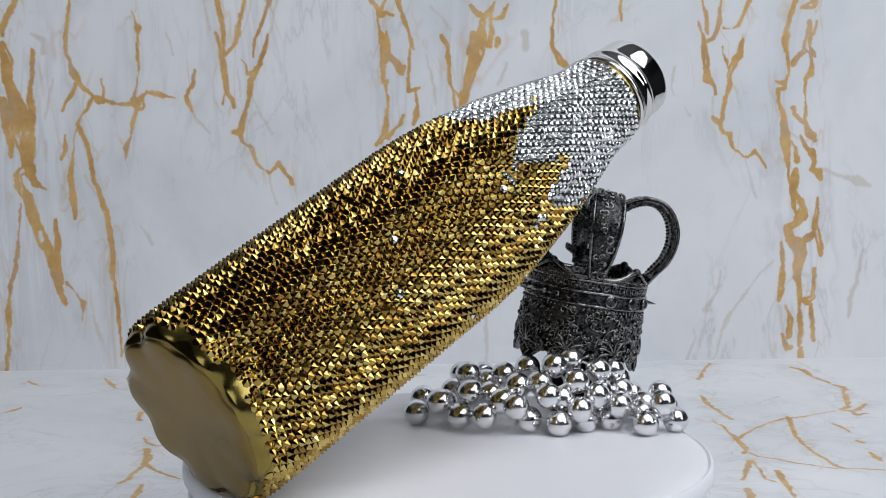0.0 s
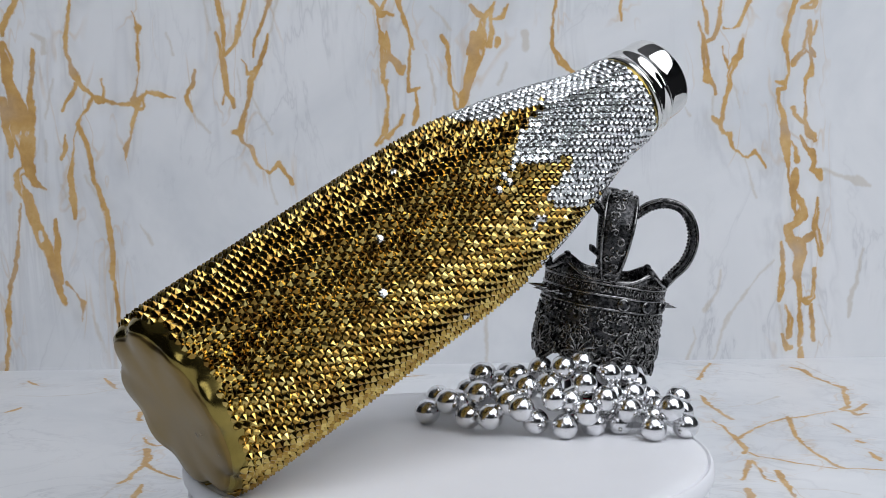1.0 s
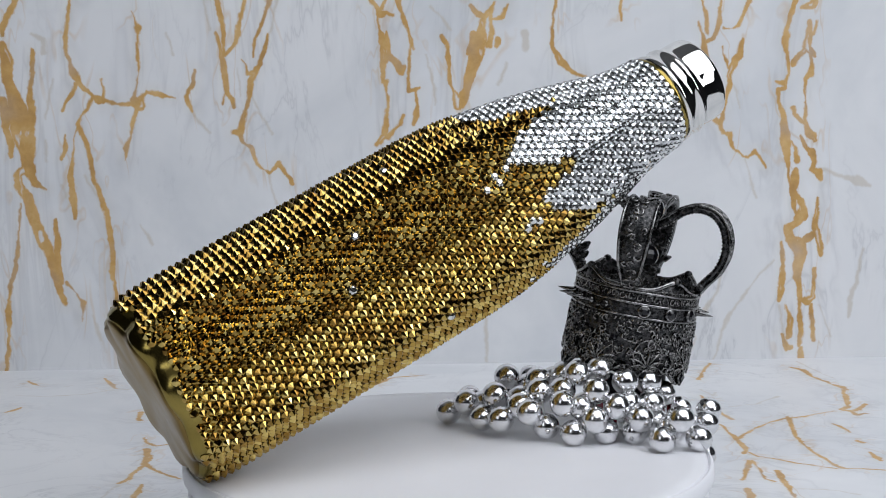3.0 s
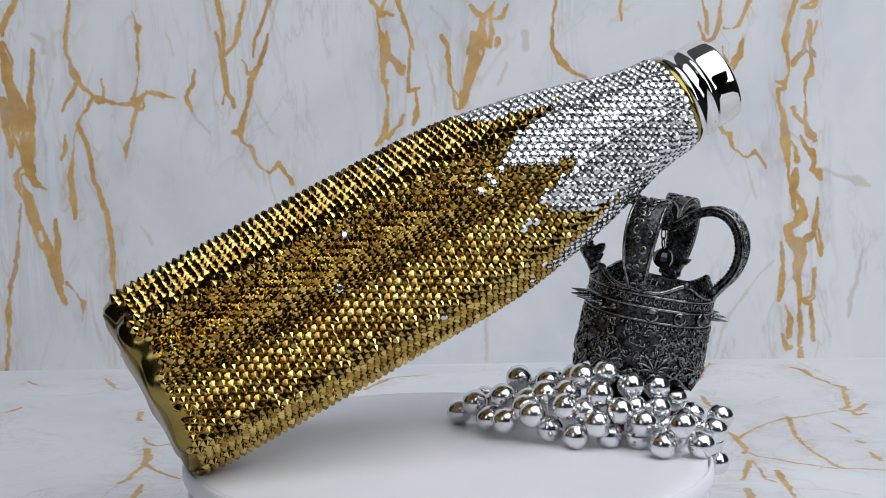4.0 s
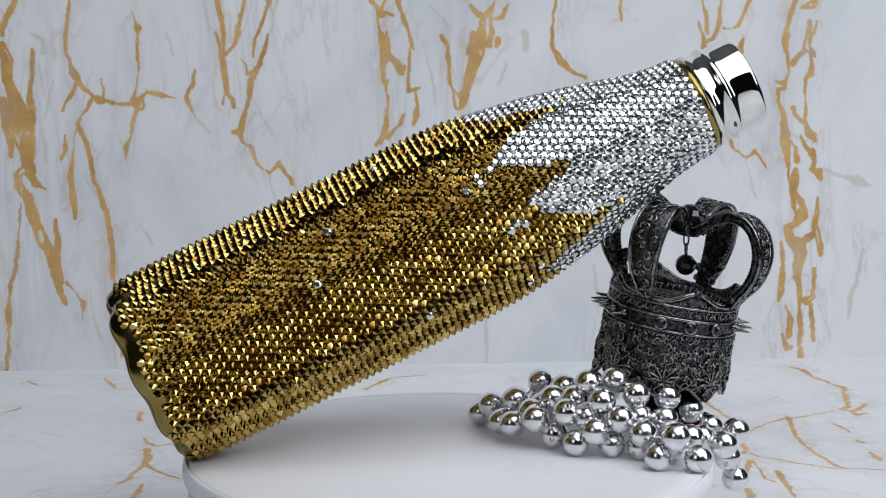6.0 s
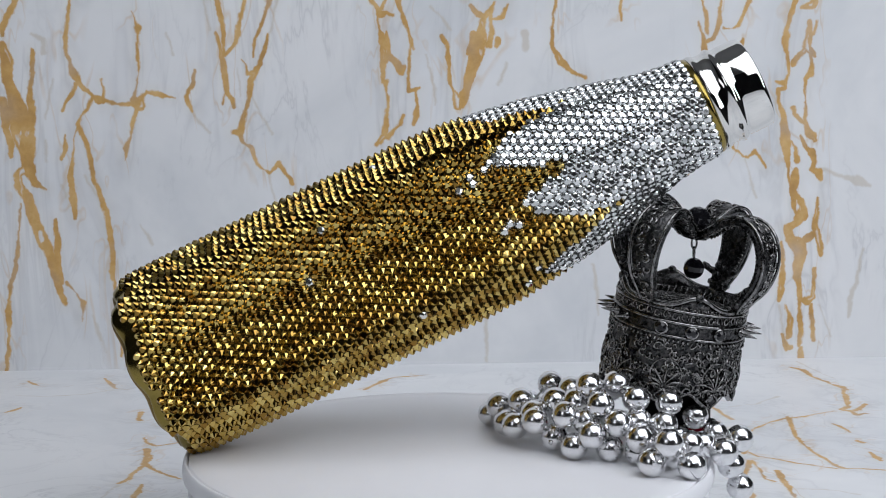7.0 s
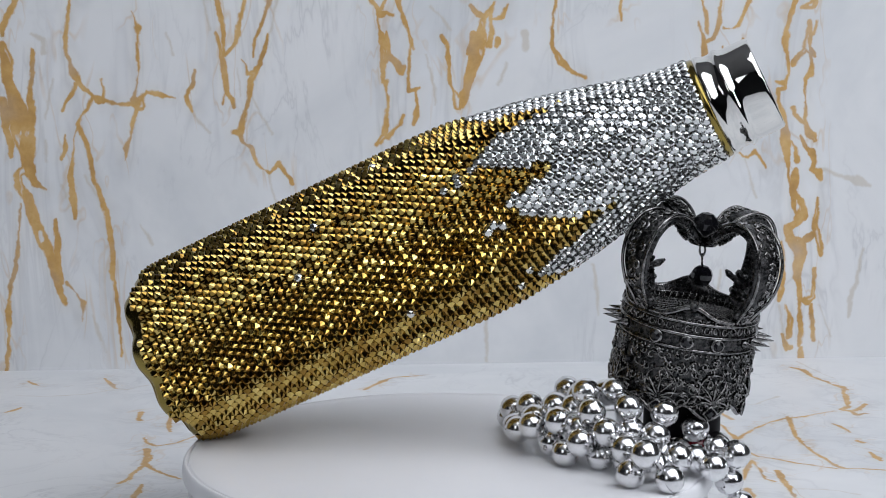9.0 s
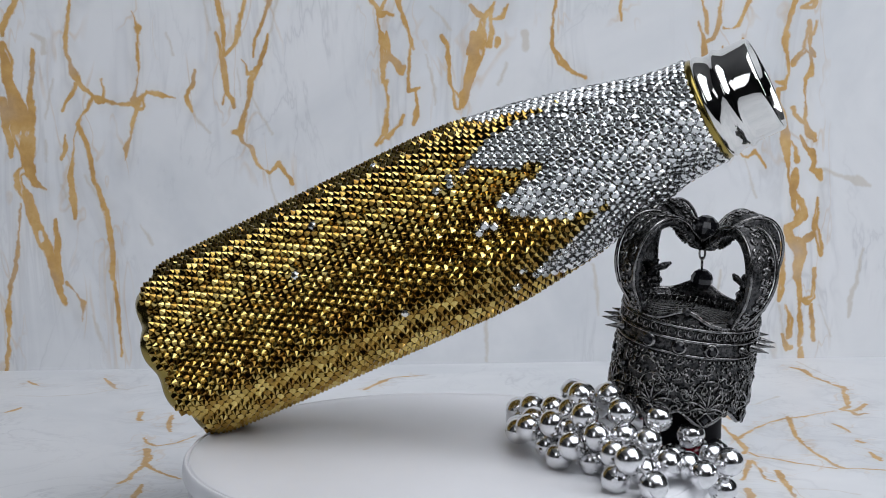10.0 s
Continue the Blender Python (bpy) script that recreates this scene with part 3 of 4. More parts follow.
TABLE_GREY_FIRST = [
    [(-239.8, 266.5, 0.35), (-223.4, 263.9, 0.35), (-202.8, 269.8, 0.35), (-189.6, 281.5, 0.35)],
    [(151.5, 243.6, 0.35), (168.1, 250.5, 0.35), (182.7, 268.6, 0.39)],
    [(150.6, 86.5, 0.35), (160.3, 85.7, 0.35), (169.8, 84.0, 0.35), (178.1, 78.0, 0.35)],
    [(215.5, 366.4, 0.54), (220.0, 340.9, 0.35), (226.0, 316.8, 0.35)],
    [(-145.6, 89.7, 0.35), (-148.0, 72.3, 0.35), (-150.6, 62.2, 0.35)],
    [(-188.6, 284.5, 0.35), (-181.6, 281.6, 0.65), (-172.8, 293.6, 0.35)],
    [(-218.5, 288.6, 0.35), (-214.8, 293.1, 0.35)],
    [(143.0, 285.4, 0.35), (147.6, 271.0, 0.35), (150.7, 278.2, 0.35)],
]
TABLE_GREY = TABLE_GREY_FIRST


def marble_board(name, sx, sy, sz, m, cuts, golds, greys, flat, at):
    """One printed board; its print is laid in strips between the cuts (metres across)."""
    bm = box(bmesh.new(), sx, sy, sz, m, 0.0008)
    for x in cuts:
        bmesh.ops.bisect_plane(bm, geom=list(bm.verts) + list(bm.edges) + list(bm.faces), plane_co=(x, 0, 0), plane_no=(1, 0, 0))
    edges = [-sx / 2, *cuts, sx / 2]
    for fc in bm.faces:
        x = fc.calc_center_median().x
        fc.material_index = sum(1 for c in cuts if x > c)
    prints = [marble(name + "_print", golds, greys, flat, (1000 * a, 1000 * b)) for a, b in zip(edges, edges[1:])]
    ob = part(name, bm, prints[0], None, smooth=False, at=at)
    for extra in prints[1:]:
        ob.data.materials.append(extra)
    return ob


def setting():
    wall = marble_board("wall_back", 1.10, 0.006, 0.66, pose(0, 0.003, 0.33), (-0.222, -0.17, -0.08, 0.06, 0.19), WALL_GOLD, WALL_GREY, False, pose(0, 0.3564, -0.003, 0, 0, 5.23))
    tagged(wall, "white marble backdrop board with gold and grey veins", "backdrop board", kind="structure")
    table = marble_board("tabletop_floor", 1.30, 1.50, 0.006, pose(0, -0.22, -0.003), (-0.05, 0.155), TABLE_GOLD, TABLE_GREY, True, None)
    tagged(table, "white marble table board with gold and grey veins", "table board", kind="structure")
    # the dim room that closes the place
    for name, m, sx, sy in (
        ("room_floor", pose(0, -0.2, -0.75), 3.2, 3.2), ("ceiling", pose(0, -0.2, 1.55, 180), 3.2, 3.2),
        ("wall_north", pose(0, 1.4, 0.4, 90), 3.2, 2.3), ("wall_south", pose(0, -1.8, 0.4, -90), 3.2, 2.3),
        ("wall_east", pose(1.6, -0.2, 0.4, 0, -90, 0), 2.3, 3.2), ("wall_west", pose(-1.6, -0.2, 0.4, 0, 90, 0), 2.3, 3.2)):
        bm = box(bmesh.new(), sx, sy, 0.04, pose(0, 0, -0.02))
        tagged(part(name, bm, CEILING_PAINT if name == "ceiling" else ROOM_PAINT, None, smooth=False, at=m), "plain white painted ceiling" if name == "ceiling" else "plain dark painted room surface", "room", kind="structure")
    # plinth that carries the boards
    bm = box(bmesh.new(), 1.26, 1.46, 0.74, pose(0, -0.22, -0.376), 0.004)
    tagged(part("plinth", bm, ROOM_PAINT, None, smooth=False), "plain dark plinth under the marble boards", "plinth", kind="structure")


# ---------------------------------------------------------------- the turntable
def turntable():
    top = thing("turntable", pose(0, 0, 0), "white round motorised display turntable on the marble table", "turntable")
    bm = lathe(bmesh.new(), [(0.0005, 0.0), (0.094, 0.0), (0.0965, 0.002), (0.0978, 0.006), (0.0980, 0.0285), (0.0970, 0.0302), (0.0005, 0.0302)], 160, True)
    part("base", bm, WHITE_PLASTIC, top)
    bm = lathe(bmesh.new(), [(0.0935, 0.0300), (0.0935, 0.0325)], 128)
    part("gap_ring", bm, DARK_GAP, top, "dark gap under the platter")
    bm = lathe(bmesh.new(), [(0.0005, -0.0080), (0.0975, -0.0080), (0.0990, -0.0074), (0.0998, -0.0060), (0.1, -0.0044), (0.0999, -0.0026), (0.0996, -0.0012), (0.0991, -0.0003), (0.0986, 0.0),
                              (0.0982, -0.0004), (0.0981, -0.0026), (0.0975, -0.0026), (0.0974, -0.0003), (0.0970, 0.0), (0.090, 0.0), (0.0005, 0.0)], 224, True)
    platter = part("platter", bm, WHITE_PLASTIC, top, "smooth white platter with a raised rim", at=pose(0, 0, TOP))
    return platter


# ---------------------------------------------------------------- the rhinestone bottle
BOTTLE_BASE = Vector((-0.0859, -0.0734, 0.0293 + TOP))
AXIS = Vector((0.6479, 0.6244, 0.4362)).normalized()
ACROSS = AXIS.cross(Vector((0, 0, 1))).normalized()
DOWNWARD = AXIS.cross(ACROSS)
LOBES = 9


def bottle_radius(s):
    knots = ((-0.01, 0.0340), (0.0, 0.0340), (0.003, 0.0357), (0.009, 0.0369), (0.02, 0.0371), (0.125, 0.0371), (0.140, 0.0364), (0.155, 0.0344), (0.170, 0.0320), (0.185, 0.0287),
             (0.200, 0.0249), (0.212, 0.0217), (0.222, 0.0202), (0.230, 0.0197), (0.26, 0.0195))
    for (a, ra), (b, rb) in zip(knots, knots[1:]):
        if s <= b:
            k = (s - a) / (b - a)
            return ra + (rb - ra) * k
    return knots[-1][1]


def lobe(s, a, r=0.0):
    """How far the fluted wall dips at the height s and the angle a."""
    c = 0.5 - 0.5 * math.cos(LOBES * (a + radians(31.0)) + math.pi)
    fade = min(1.0, max(0.0, (0.234 - s) / 0.03))
    deep = 0.0013 + 0.0011 * max(0.0, 1 - s / 0.045) ** 1.5
    return 0.0003 - deep * fade * (c ** 1.7)


def scallop(s, a):
    """How far the foot's edge is drawn up in the flutes."""
    c = 0.5 - 0.5 * math.cos(LOBES * (a + radians(31.0)) + math.pi)
    return 0.0014 * c * max(0.0, 1 - s / 0.012)


def wall_point(s, a, lift=0.0):
    r = bottle_radius(s) + lobe(s, a) - 0.0012 + lift
    return Vector((r * math.cos(a), r * math.sin(a), s))


# where the clear stones run down into the gold, by angle (degrees) and height
DRIP = ((-180, 0.159), (-150, 0.169), (-125, 0.151), (-100, 0.177), (-80, 0.167), (-60, 0.150), (-56, 0.151), (-50, 0.162), (-46, 0.170), (-41, 0.179), (-36.5, 0.188), (-32, 0.179), (-26, 0.171),
        (-18, 0.162), (-10, 0.157), (-3, 0.154), (2, 0.153), (5, 0.160), (9, 0.172), (11, 0.174), (15, 0.170), (21, 0.161), (28, 0.151), (33, 0.148), (38, 0.152), (46, 0.158), (50, 0.168), (56, 0.176),
        (62, 0.181), (66, 0.168), (70, 0.155), (84, 0.148), (105, 0.151), (120, 0.169), (140, 0.153), (160, 0.173), (180, 0.159))
LONE = ((0.0846, 37.0), (0.0719, 12.2), (0.1035, -38.0), (0.1100, 73.0), (0.1355, 23.3), (0.1420, 24.0), (0.1422, 30.2), (0.1453, 28.6), (0.1479, -6.3), (0.1450, -9.4), (0.1483, -12.3), (0.1494, -50.7), (0.1434, -56.1))

STRAY_GOLD = ((0.1770, 57.0), (0.1840, 63.0))


def is_clear(s, deg):
    for (a, sa), (b, sb) in zip(DRIP, DRIP[1:]):
        if a <= deg <= b:
            return s > sa + (sb - sa) * (deg - a) / (b - a)
    return False


def stone_mesh(rad, rings, sides=8):
    """A cut stone: rings of (radius share, height), closed by a flat table."""
    verts, faces = [], []
    for k, (r, z) in enumerate(rings):
        for i in range(sides):
            a = 2 * math.pi * (i + 0.5 * max(0, k - 1)) / sides
            verts.append((rad * r * math.cos(a), rad * r * math.sin(a), z))
    for k in range(len(rings) - 1):
        for i in range(sides):
            j = (i + 1) % sides
            p, q, u, v = k * sides + i, k * sides + j, (k + 1) * sides + i, (k + 1) * sides + j
            if k == 0:
                faces.append((p, q, v, u))
            else:      # kite facets, turned by half a step
                faces.extend(((p, q, u), (q, v, u)))
    faces.append(tuple((len(rings) - 1) * sides + i for i in range(sides)))
    return verts, faces


def cone_mesh(rad, low, girdle, tip, high, sides):
    """A pointed stone: a short girdle, flat facets that rise to a blunt tip."""
    verts = [(rad * k * math.cos(2 * math.pi * i / sides), rad * k * math.sin(2 * math.pi * i / sides), z) for k, z in ((0.97, low), (1.0, girdle), (tip, high)) for i in range(sides)]
    faces = [(k * sides + i, k * sides + (i + 1) % sides, (k + 1) * sides + (i + 1) % sides, (k + 1) * sides + i) for k in (0, 1) for i in range(sides)]
    return verts, faces + [tuple(2 * sides + i for i in range(sides))]


def bottle():
    m = Matrix((ACROSS, DOWNWARD, AXIS)).transposed().to_4x4()
    m.translation = BOTTLE_BASE
    top = thing("water_bottle", m, "gold fluted water bottle covered in gold and clear rhinestones", "bottle")
    foot = [0.0, 0.0006, 0.0014, 0.0024, 0.004, 0.006, 0.009, 0.0125]
    bm = lathe(bmesh.new(), [(bottle_radius(s) - 0.0012 - (0.0012 if s == 0 else 0), s) for s in foot], 216, shape=lambda z, a, r: lobe(z, a), lift=lambda z, a, r: scallop(z, a))
    part("foot_band", bm, GOLD_BODY, top, "bare glossy gold fluted foot")
    # the wall under the stones; its near-black colour stands in for shade in the gaps
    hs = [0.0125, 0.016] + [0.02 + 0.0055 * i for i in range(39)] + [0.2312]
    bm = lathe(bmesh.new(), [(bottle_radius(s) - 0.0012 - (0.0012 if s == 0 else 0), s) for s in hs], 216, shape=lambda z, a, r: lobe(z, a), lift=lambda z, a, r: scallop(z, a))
    part("body", bm, SHADED_BODY, top, "gold fluted body, coloured dark for the shade between the stones")
    bm = lathe(bmesh.new(), [(0.0318, 0.0008), (0.0317, 0.0), (0.0312, -0.0005), (0.0300, -0.0008), (0.024, -0.0005), (0.012, -0.0001), (0.0004, 0.0)], 216, True, shape=lambda z, a, r: lobe(0.0, a) * (r / 0.0318) ** 3, lift=lambda z, a, r: scallop(0.0, a) * (r / 0.0318) ** 9)
    part("base", bm, GOLD_BASE, top, "bare satin brown-gold metal base with a wavy edge")
    bm = lathe(bmesh.new(), [(0.0150, 0.2293), (0.0185, 0.2293), (0.0190, 0.2300), (0.0190, 0.2313), (0.0185, 0.2322), (0.0150, 0.2324)], 128)
    part("neck_ring", bm, GOLD_BODY, top, "bare gold neck ring")
    bm = lathe(bmesh.new(), [(0.0165, 0.2318), (0.0184, 0.2319), (0.0189, 0.2323), (0.0191, 0.2330), (0.0190, 0.2338), (0.0186, 0.2345), (0.0181, 0.2356), (0.0179, 0.2370), (0.0180, 0.2384), (0.0184, 0.2391),
                              (0.0187, 0.2398), (0.0186, 0.2406), (0.0181, 0.2412), (0.0177, 0.2419), (0.0175, 0.2428), (0.0176, 0.2440), (0.0176, 0.2490), (0.0175, 0.2512), (0.0173, 0.2522),
                              (0.0167, 0.2527), (0.0161, 0.2523), (0.0157, 0.2508), (0.0153, 0.246), (0.0146, 0.2302)], 160)
    part("steel_mouth", bm, STEEL, top, "polished stainless steel mouth with a grooved collar")
    bm = lathe(bmesh.new(), [(0.0004, 0.2300), (0.0147, 0.2300)], 96)
    part("inner_shoulder", bm, STEEL, top)

    pitch, row = 0.00326, 0.00282
    gold_cut = cone_mesh(0.00164, -0.0005, 0.00012, 0.10, 0.00155, 8)
    clear_cut = stone_mesh(0.00180, [(0.97, -0.0004), (1.0, 0.00030), (0.76, 0.00085), (0.50, 0.00118)], 8)
    rng = random.Random(7)
    heap = {True: ([], []), False: ([], [])}
    shared = {}
    for clear, cut in ((False, gold_cut), (True, clear_cut)):
        me = bpy.data.meshes.new("clear_rhinestone" if clear else "gold_rhinestone")
        me.from_pydata(*cut[:1], [], cut[1])
        me.materials.append(CLEAR_STONE if clear else GOLD_STONE)
        shared[clear] = me
    singles = {True: 0, False: 0}
    spots = []
    s, k = 0.0028, 0
    while s < 0.2296:
        n = int(2 * math.pi * (bottle_radius(s) - 0.0004) / pitch)
        for i in range(n):
            a = 2 * math.pi * (i + 0.5 * (k % 2)) / n + rng.gauss(0, 0.0015)
            a = (a + math.pi) % (2 * math.pi) - math.pi
            ss = s + rng.gauss(0, 0.00006)
            dip = max(0.0, 0.0003 - lobe(s, a)) / 0.0025
            bare = 0.2 + 0.8 * max(0.0, math.cos(a + 0.95))
            if s >= 0.0022 + (0.0022 + 0.0050 * dip ** 1.3) * bare:
                spots.append((s, ss, a))
        s += row
        k += 1
    lone = set()
    for ls, ld in LONE:
        lone.add(min(range(len(spots)), key=lambda i: (spots[i][0] - ls) ** 2 + ((-math.degrees(spots[i][2]) - ld) * 0.00062) ** 2))
    strays = set()
    for ls, ld in STRAY_GOLD:
        strays.add(min(range(len(spots)), key=lambda i: (spots[i][0] - ls) ** 2 + ((-math.degrees(spots[i][2]) - ld) * 0.00055) ** 2))
    for index, (s, ss, a) in enumerate(spots):
            clear = index not in strays and (index in lone or is_clear(s, -math.degrees(a)))
            p = wall_point(ss, a)
            du = (wall_point(ss, a + 0.02) - wall_point(ss, a - 0.02))
            dv = (wall_point(ss + 0.001, a) - wall_point(ss - 0.001, a))
            nrm = du.cross(dv).normalized()
            nrm = (nrm + Vector((rng.gauss(0, 1), rng.gauss(0, 1), rng.gauss(0, 1))) * (0.020 if clear else 0.014)).normalized()
            q = nrm.to_track_quat("Z", "Y").to_matrix().to_4x4() @ Matrix.Rotation(rng.gauss(0, 0.12), 4, "Z")
            mt = Matrix.Translation(p) @ q @ Matrix.Scale(rng.uniform(0.975, 1.025), 4)
            reach = (0.150, 0.186) if clear else (0.105, 0.150)
            if singles[clear] < 300 and (reach[0] < s < reach[1] and -48 < -math.degrees(a) < 62 or clear and s < 0.150):
                ob = new("clear_rhinestone" if clear else "gold_rhinestone", shared[clear])
                ob.parent = top
                ob.matrix_basis = mt
                singles[clear] += 1
                continue
            vs, fs = heap[clear]
            cut = clear_cut if clear else gold_cut
            off = len(vs)
            vs.extend(tuple(mt @ Vector(v)) for v in cut[0])
            fs.extend(tuple(off + j for j in f) for f in cut[1])
    for clear, name, label in ((False, "gold_rhinestones", "rows of pointed gold rhinestones"), (True, "clear_rhinestones", "rows of clear silver-backed rhinestones")):
        me = bpy.data.meshes.new(name)
        me.from_pydata(heap[clear][0], [], heap[clear][1])
        me.materials.append(CLEAR_STONE if clear else GOLD_STONE)
        ob = new(name, me)
        ob.parent = top
        tagged(ob, label, kind="stuff")
    return top


# ---------------------------------------------------------------- the crown
CROWN_BASE = Vector((0.0535, 0.0671, 0.0267 + TOP))
CROWN_AXIS = Vector((0.160, 0.054, 0.9856)).normalized()
CROWN_TURN = 1.6
CR = 0.0243


def crown():
    m = Matrix.Translation(CROWN_BASE) @ CROWN_AXIS.rotation_difference(Vector((0, 0, 1))).inverted().to_matrix().to_4x4() @ pose(0, 0, 0, 0, 0, CROWN_TURN)
    top = thing("decorative_crown", m, "antique dark gunmetal filigree crown with spikes and black gems", "crown")
    H = 0.0316

    HEM_TURN = radians(28.9)

    def rim(a):
        return 0.0044 * (0.5 + 0.5 * math.cos(4 * (a - radians(45)))) ** 3

    def hem(a):
        return -0.0048 * abs(math.cos(4 * (a - HEM_TURN))) ** 1.6

    # pierced band: wall with wavy rims
    bm = bmesh.new()
    steps, rows = 144, 8
    grid = []
    for shell in (0.0, -0.0012):
        for j in range(rows + 1):
            ring = []
            for i in range(steps):
                a = 2 * math.pi * i / steps
                z = hem(a) * (1 - j / rows) + (H + rim(a)) * j / rows
                r = CR + shell + 0.0006 * math.sin(math.pi * j / rows)
                ring.append(bm.verts.new((r * math.cos(a), r * math.sin(a), z)))
            grid.append(ring)
    for base in (0, rows + 1):
        for j in range(rows):
            for i in range(steps):
                k = (i + 1) % steps
                f = (grid[base + j][i], grid[base + j][k], grid[base + j + 1][k], grid[base + j + 1][i])
                bm.faces.new(f if base == 0 else tuple(reversed(f)))
    for j in (0, rows):
        for i in range(steps):
            k = (i + 1) % steps
            f = (grid[j][i], grid[j][k], grid[rows + 1 + j][k], grid[rows + 1 + j][i])
            bm.faces.new(f if j == rows else tuple(reversed(f)))
    part("band", bm, GUNMETAL, top)

    def on_band(a, z, out=0.0):
        return Vector(((CR + out) * math.cos(a), (CR + out) * math.sin(a), z))

    # wires that edge the band
    bm = bmesh.new()
    for z, r in ((0.0258, 0.0007), (0.0205, 0.0006), (0.0303, 0.0006)):
        tube(bm, [on_band(2 * math.pi * i / 96, z, 0.0008) for i in range(96)], r, 6, True)
    tube(bm, [on_band(2 * math.pi * i / 144, H + rim(2 * math.pi * i / 144), 0.0) for i in range(144)], 0.0010, 6, True)
    tube(bm, [on_band(2 * math.pi * i / 144, hem(2 * math.pi * i / 144), 0.0) for i in range(144)], 0.0009, 6, True)
    part("edge_wire", bm, BRIGHT_GUNMETAL, top)

    # scrolls of the filigree
    rng = random.Random(3)
    bm = bmesh.new()
    for i in range(420):
        a0, z0 = rng.uniform(0, 2 * math.pi), rng.uniform(-0.0005, 0.0185)
        w, turn, r0 = rng.choice((-1, 1)), rng.uniform(0, 6.28), rng.uniform(0.0010, 0.0023)
        pts = []
        for k in range(11):
            u = k / 10
            ang, rr = turn + w * u * 5.2, r0 * (1 - 0.75 * u)
            pts.append(on_band(a0 + rr * math.cos(ang) / CR, z0 + rr * math.sin(ang), 0.0010 + 0.0004 * math.sin(3 * u)))
        tube(bm, pts, [0.00042 * (1 - 0.35 * k / 10) for k in range(11)], 5)
    # small scroll cells in the two rows under the rim
    for i in range(46):
        a0 = 2 * math.pi * i / 46
        for z0, w0, h0 in ((0.0284, 0.0012, 0.0016), (0.0312, 0.0010, 0.0008)):
            flip = 1 if i % 2 else -1
            pts = [on_band(a0 + w0 * math.cos(x) * (1 - 0.10 * x) / CR, z0 + flip * h0 * math.sin(x) * (1 - 0.08 * x), 0.0007) for x in [0.62 * k for k in range(10)]]
            tube(bm, pts, 0.00034, 5)
            tube(bm, [on_band(a0 + math.pi / 46, z0 - h0, 0.0006), on_band(a0 + math.pi / 46, z0 + h0, 0.0006)], 0.00030, 5)
    # fans of veined leaves over each point of the hem
    for i in range(8):
        a0 = HEM_TURN + 2 * math.pi * i / 8
        for k in range(-3, 4):
            lean, reach = 0.42 * k, 0.0095 - 0.0008 * abs(k)
            pts = []
            for q in range(8):
                u = q / 7
                bend = lean * (0.5 + 0.9 * u)
                pts.append(on_band(a0 + reach * u * math.sin(bend) / CR, 0.0008 + reach * u * math.cos(bend), 0.0013 + 0.0008 * math.sin(math.pi * u)))
            tube(bm, pts, [0.00028 + 0.00022 * math.sin(math.pi * q / 7) for q in range(8)], 5)
        tube(bm, [on_band(a0 + 0.0056 * math.sin(x) / CR, 0.0062 + 0.0060 * math.cos(x), 0.0012) for x in [2 * math.pi * k / 22 for k in range(22)]], 0.00034, 5, True)
    part("filigree", bm, BRIGHT_GUNMETAL, top, "raised scroll and leaf filigree")
    # beading between the bands
    bm = bmesh.new()
    for i in range(90):
        a = 2 * math.pi * i / 90
        bmesh.ops.create_icosphere(bm, subdivisions=1, radius=0.00065, matrix=Matrix.Translation(on_band(a, 0.0190, 0.0009)))
    for i in range(240):
        a, z = rng.uniform(0, 6.283), rng.uniform(0.001, 0.020)
        bmesh.ops.create_icosphere(bm, subdivisions=1, radius=0.0006, matrix=Matrix.Translation(on_band(a, z, 0.0014)))
    part("beading", bm, BRIGHT_GUNMETAL, top)

    # spikes and flat black gems alternate round the upper band
    for i, (deg, pointed) in enumerate([(d + h, True) for h in (0, 180) for d in (10, 25, 40, 55, 71)] + [(d + h, False) for h in (0, 180) for d in (108, 134, 160)]):
        a = radians(deg)
        frame_m = Matrix.Translation(on_band(a, 0.0232, 0.0008)) @ Vector((math.cos(a), math.sin(a), 0.05 * (i % 3 - 1))).to_track_quat("Z", "Y").to_matrix().to_4x4()
        if pointed:
            bm = lathe(bmesh.new(), [(0.0017, -0.0006), (0.0017, 0.0003), (0.0013, 0.0006), (0.0011, 0.0018), (0.0006, 0.0044), (0.0001, 0.0068)], 10, True)
            part("spike", bm, BRIGHT_GUNMETAL, top, "pointed metal spike", at=frame_m)
        else:
            bm = lathe(bmesh.new(), [(0.0027, -0.0006), (0.0028, 0.0005), (0.0022, 0.0009)], 14, True)
            setting_ob = part("gem_setting", bm, BRIGHT_GUNMETAL, top, at=frame_m)
            bm = lathe(bmesh.new(), [(0.0021, 0.0005), (0.0020, 0.0011), (0.0011, 0.0018)], 8, True)
            part("gem", bm, JET, setting_ob, "round black gem", smooth=False)
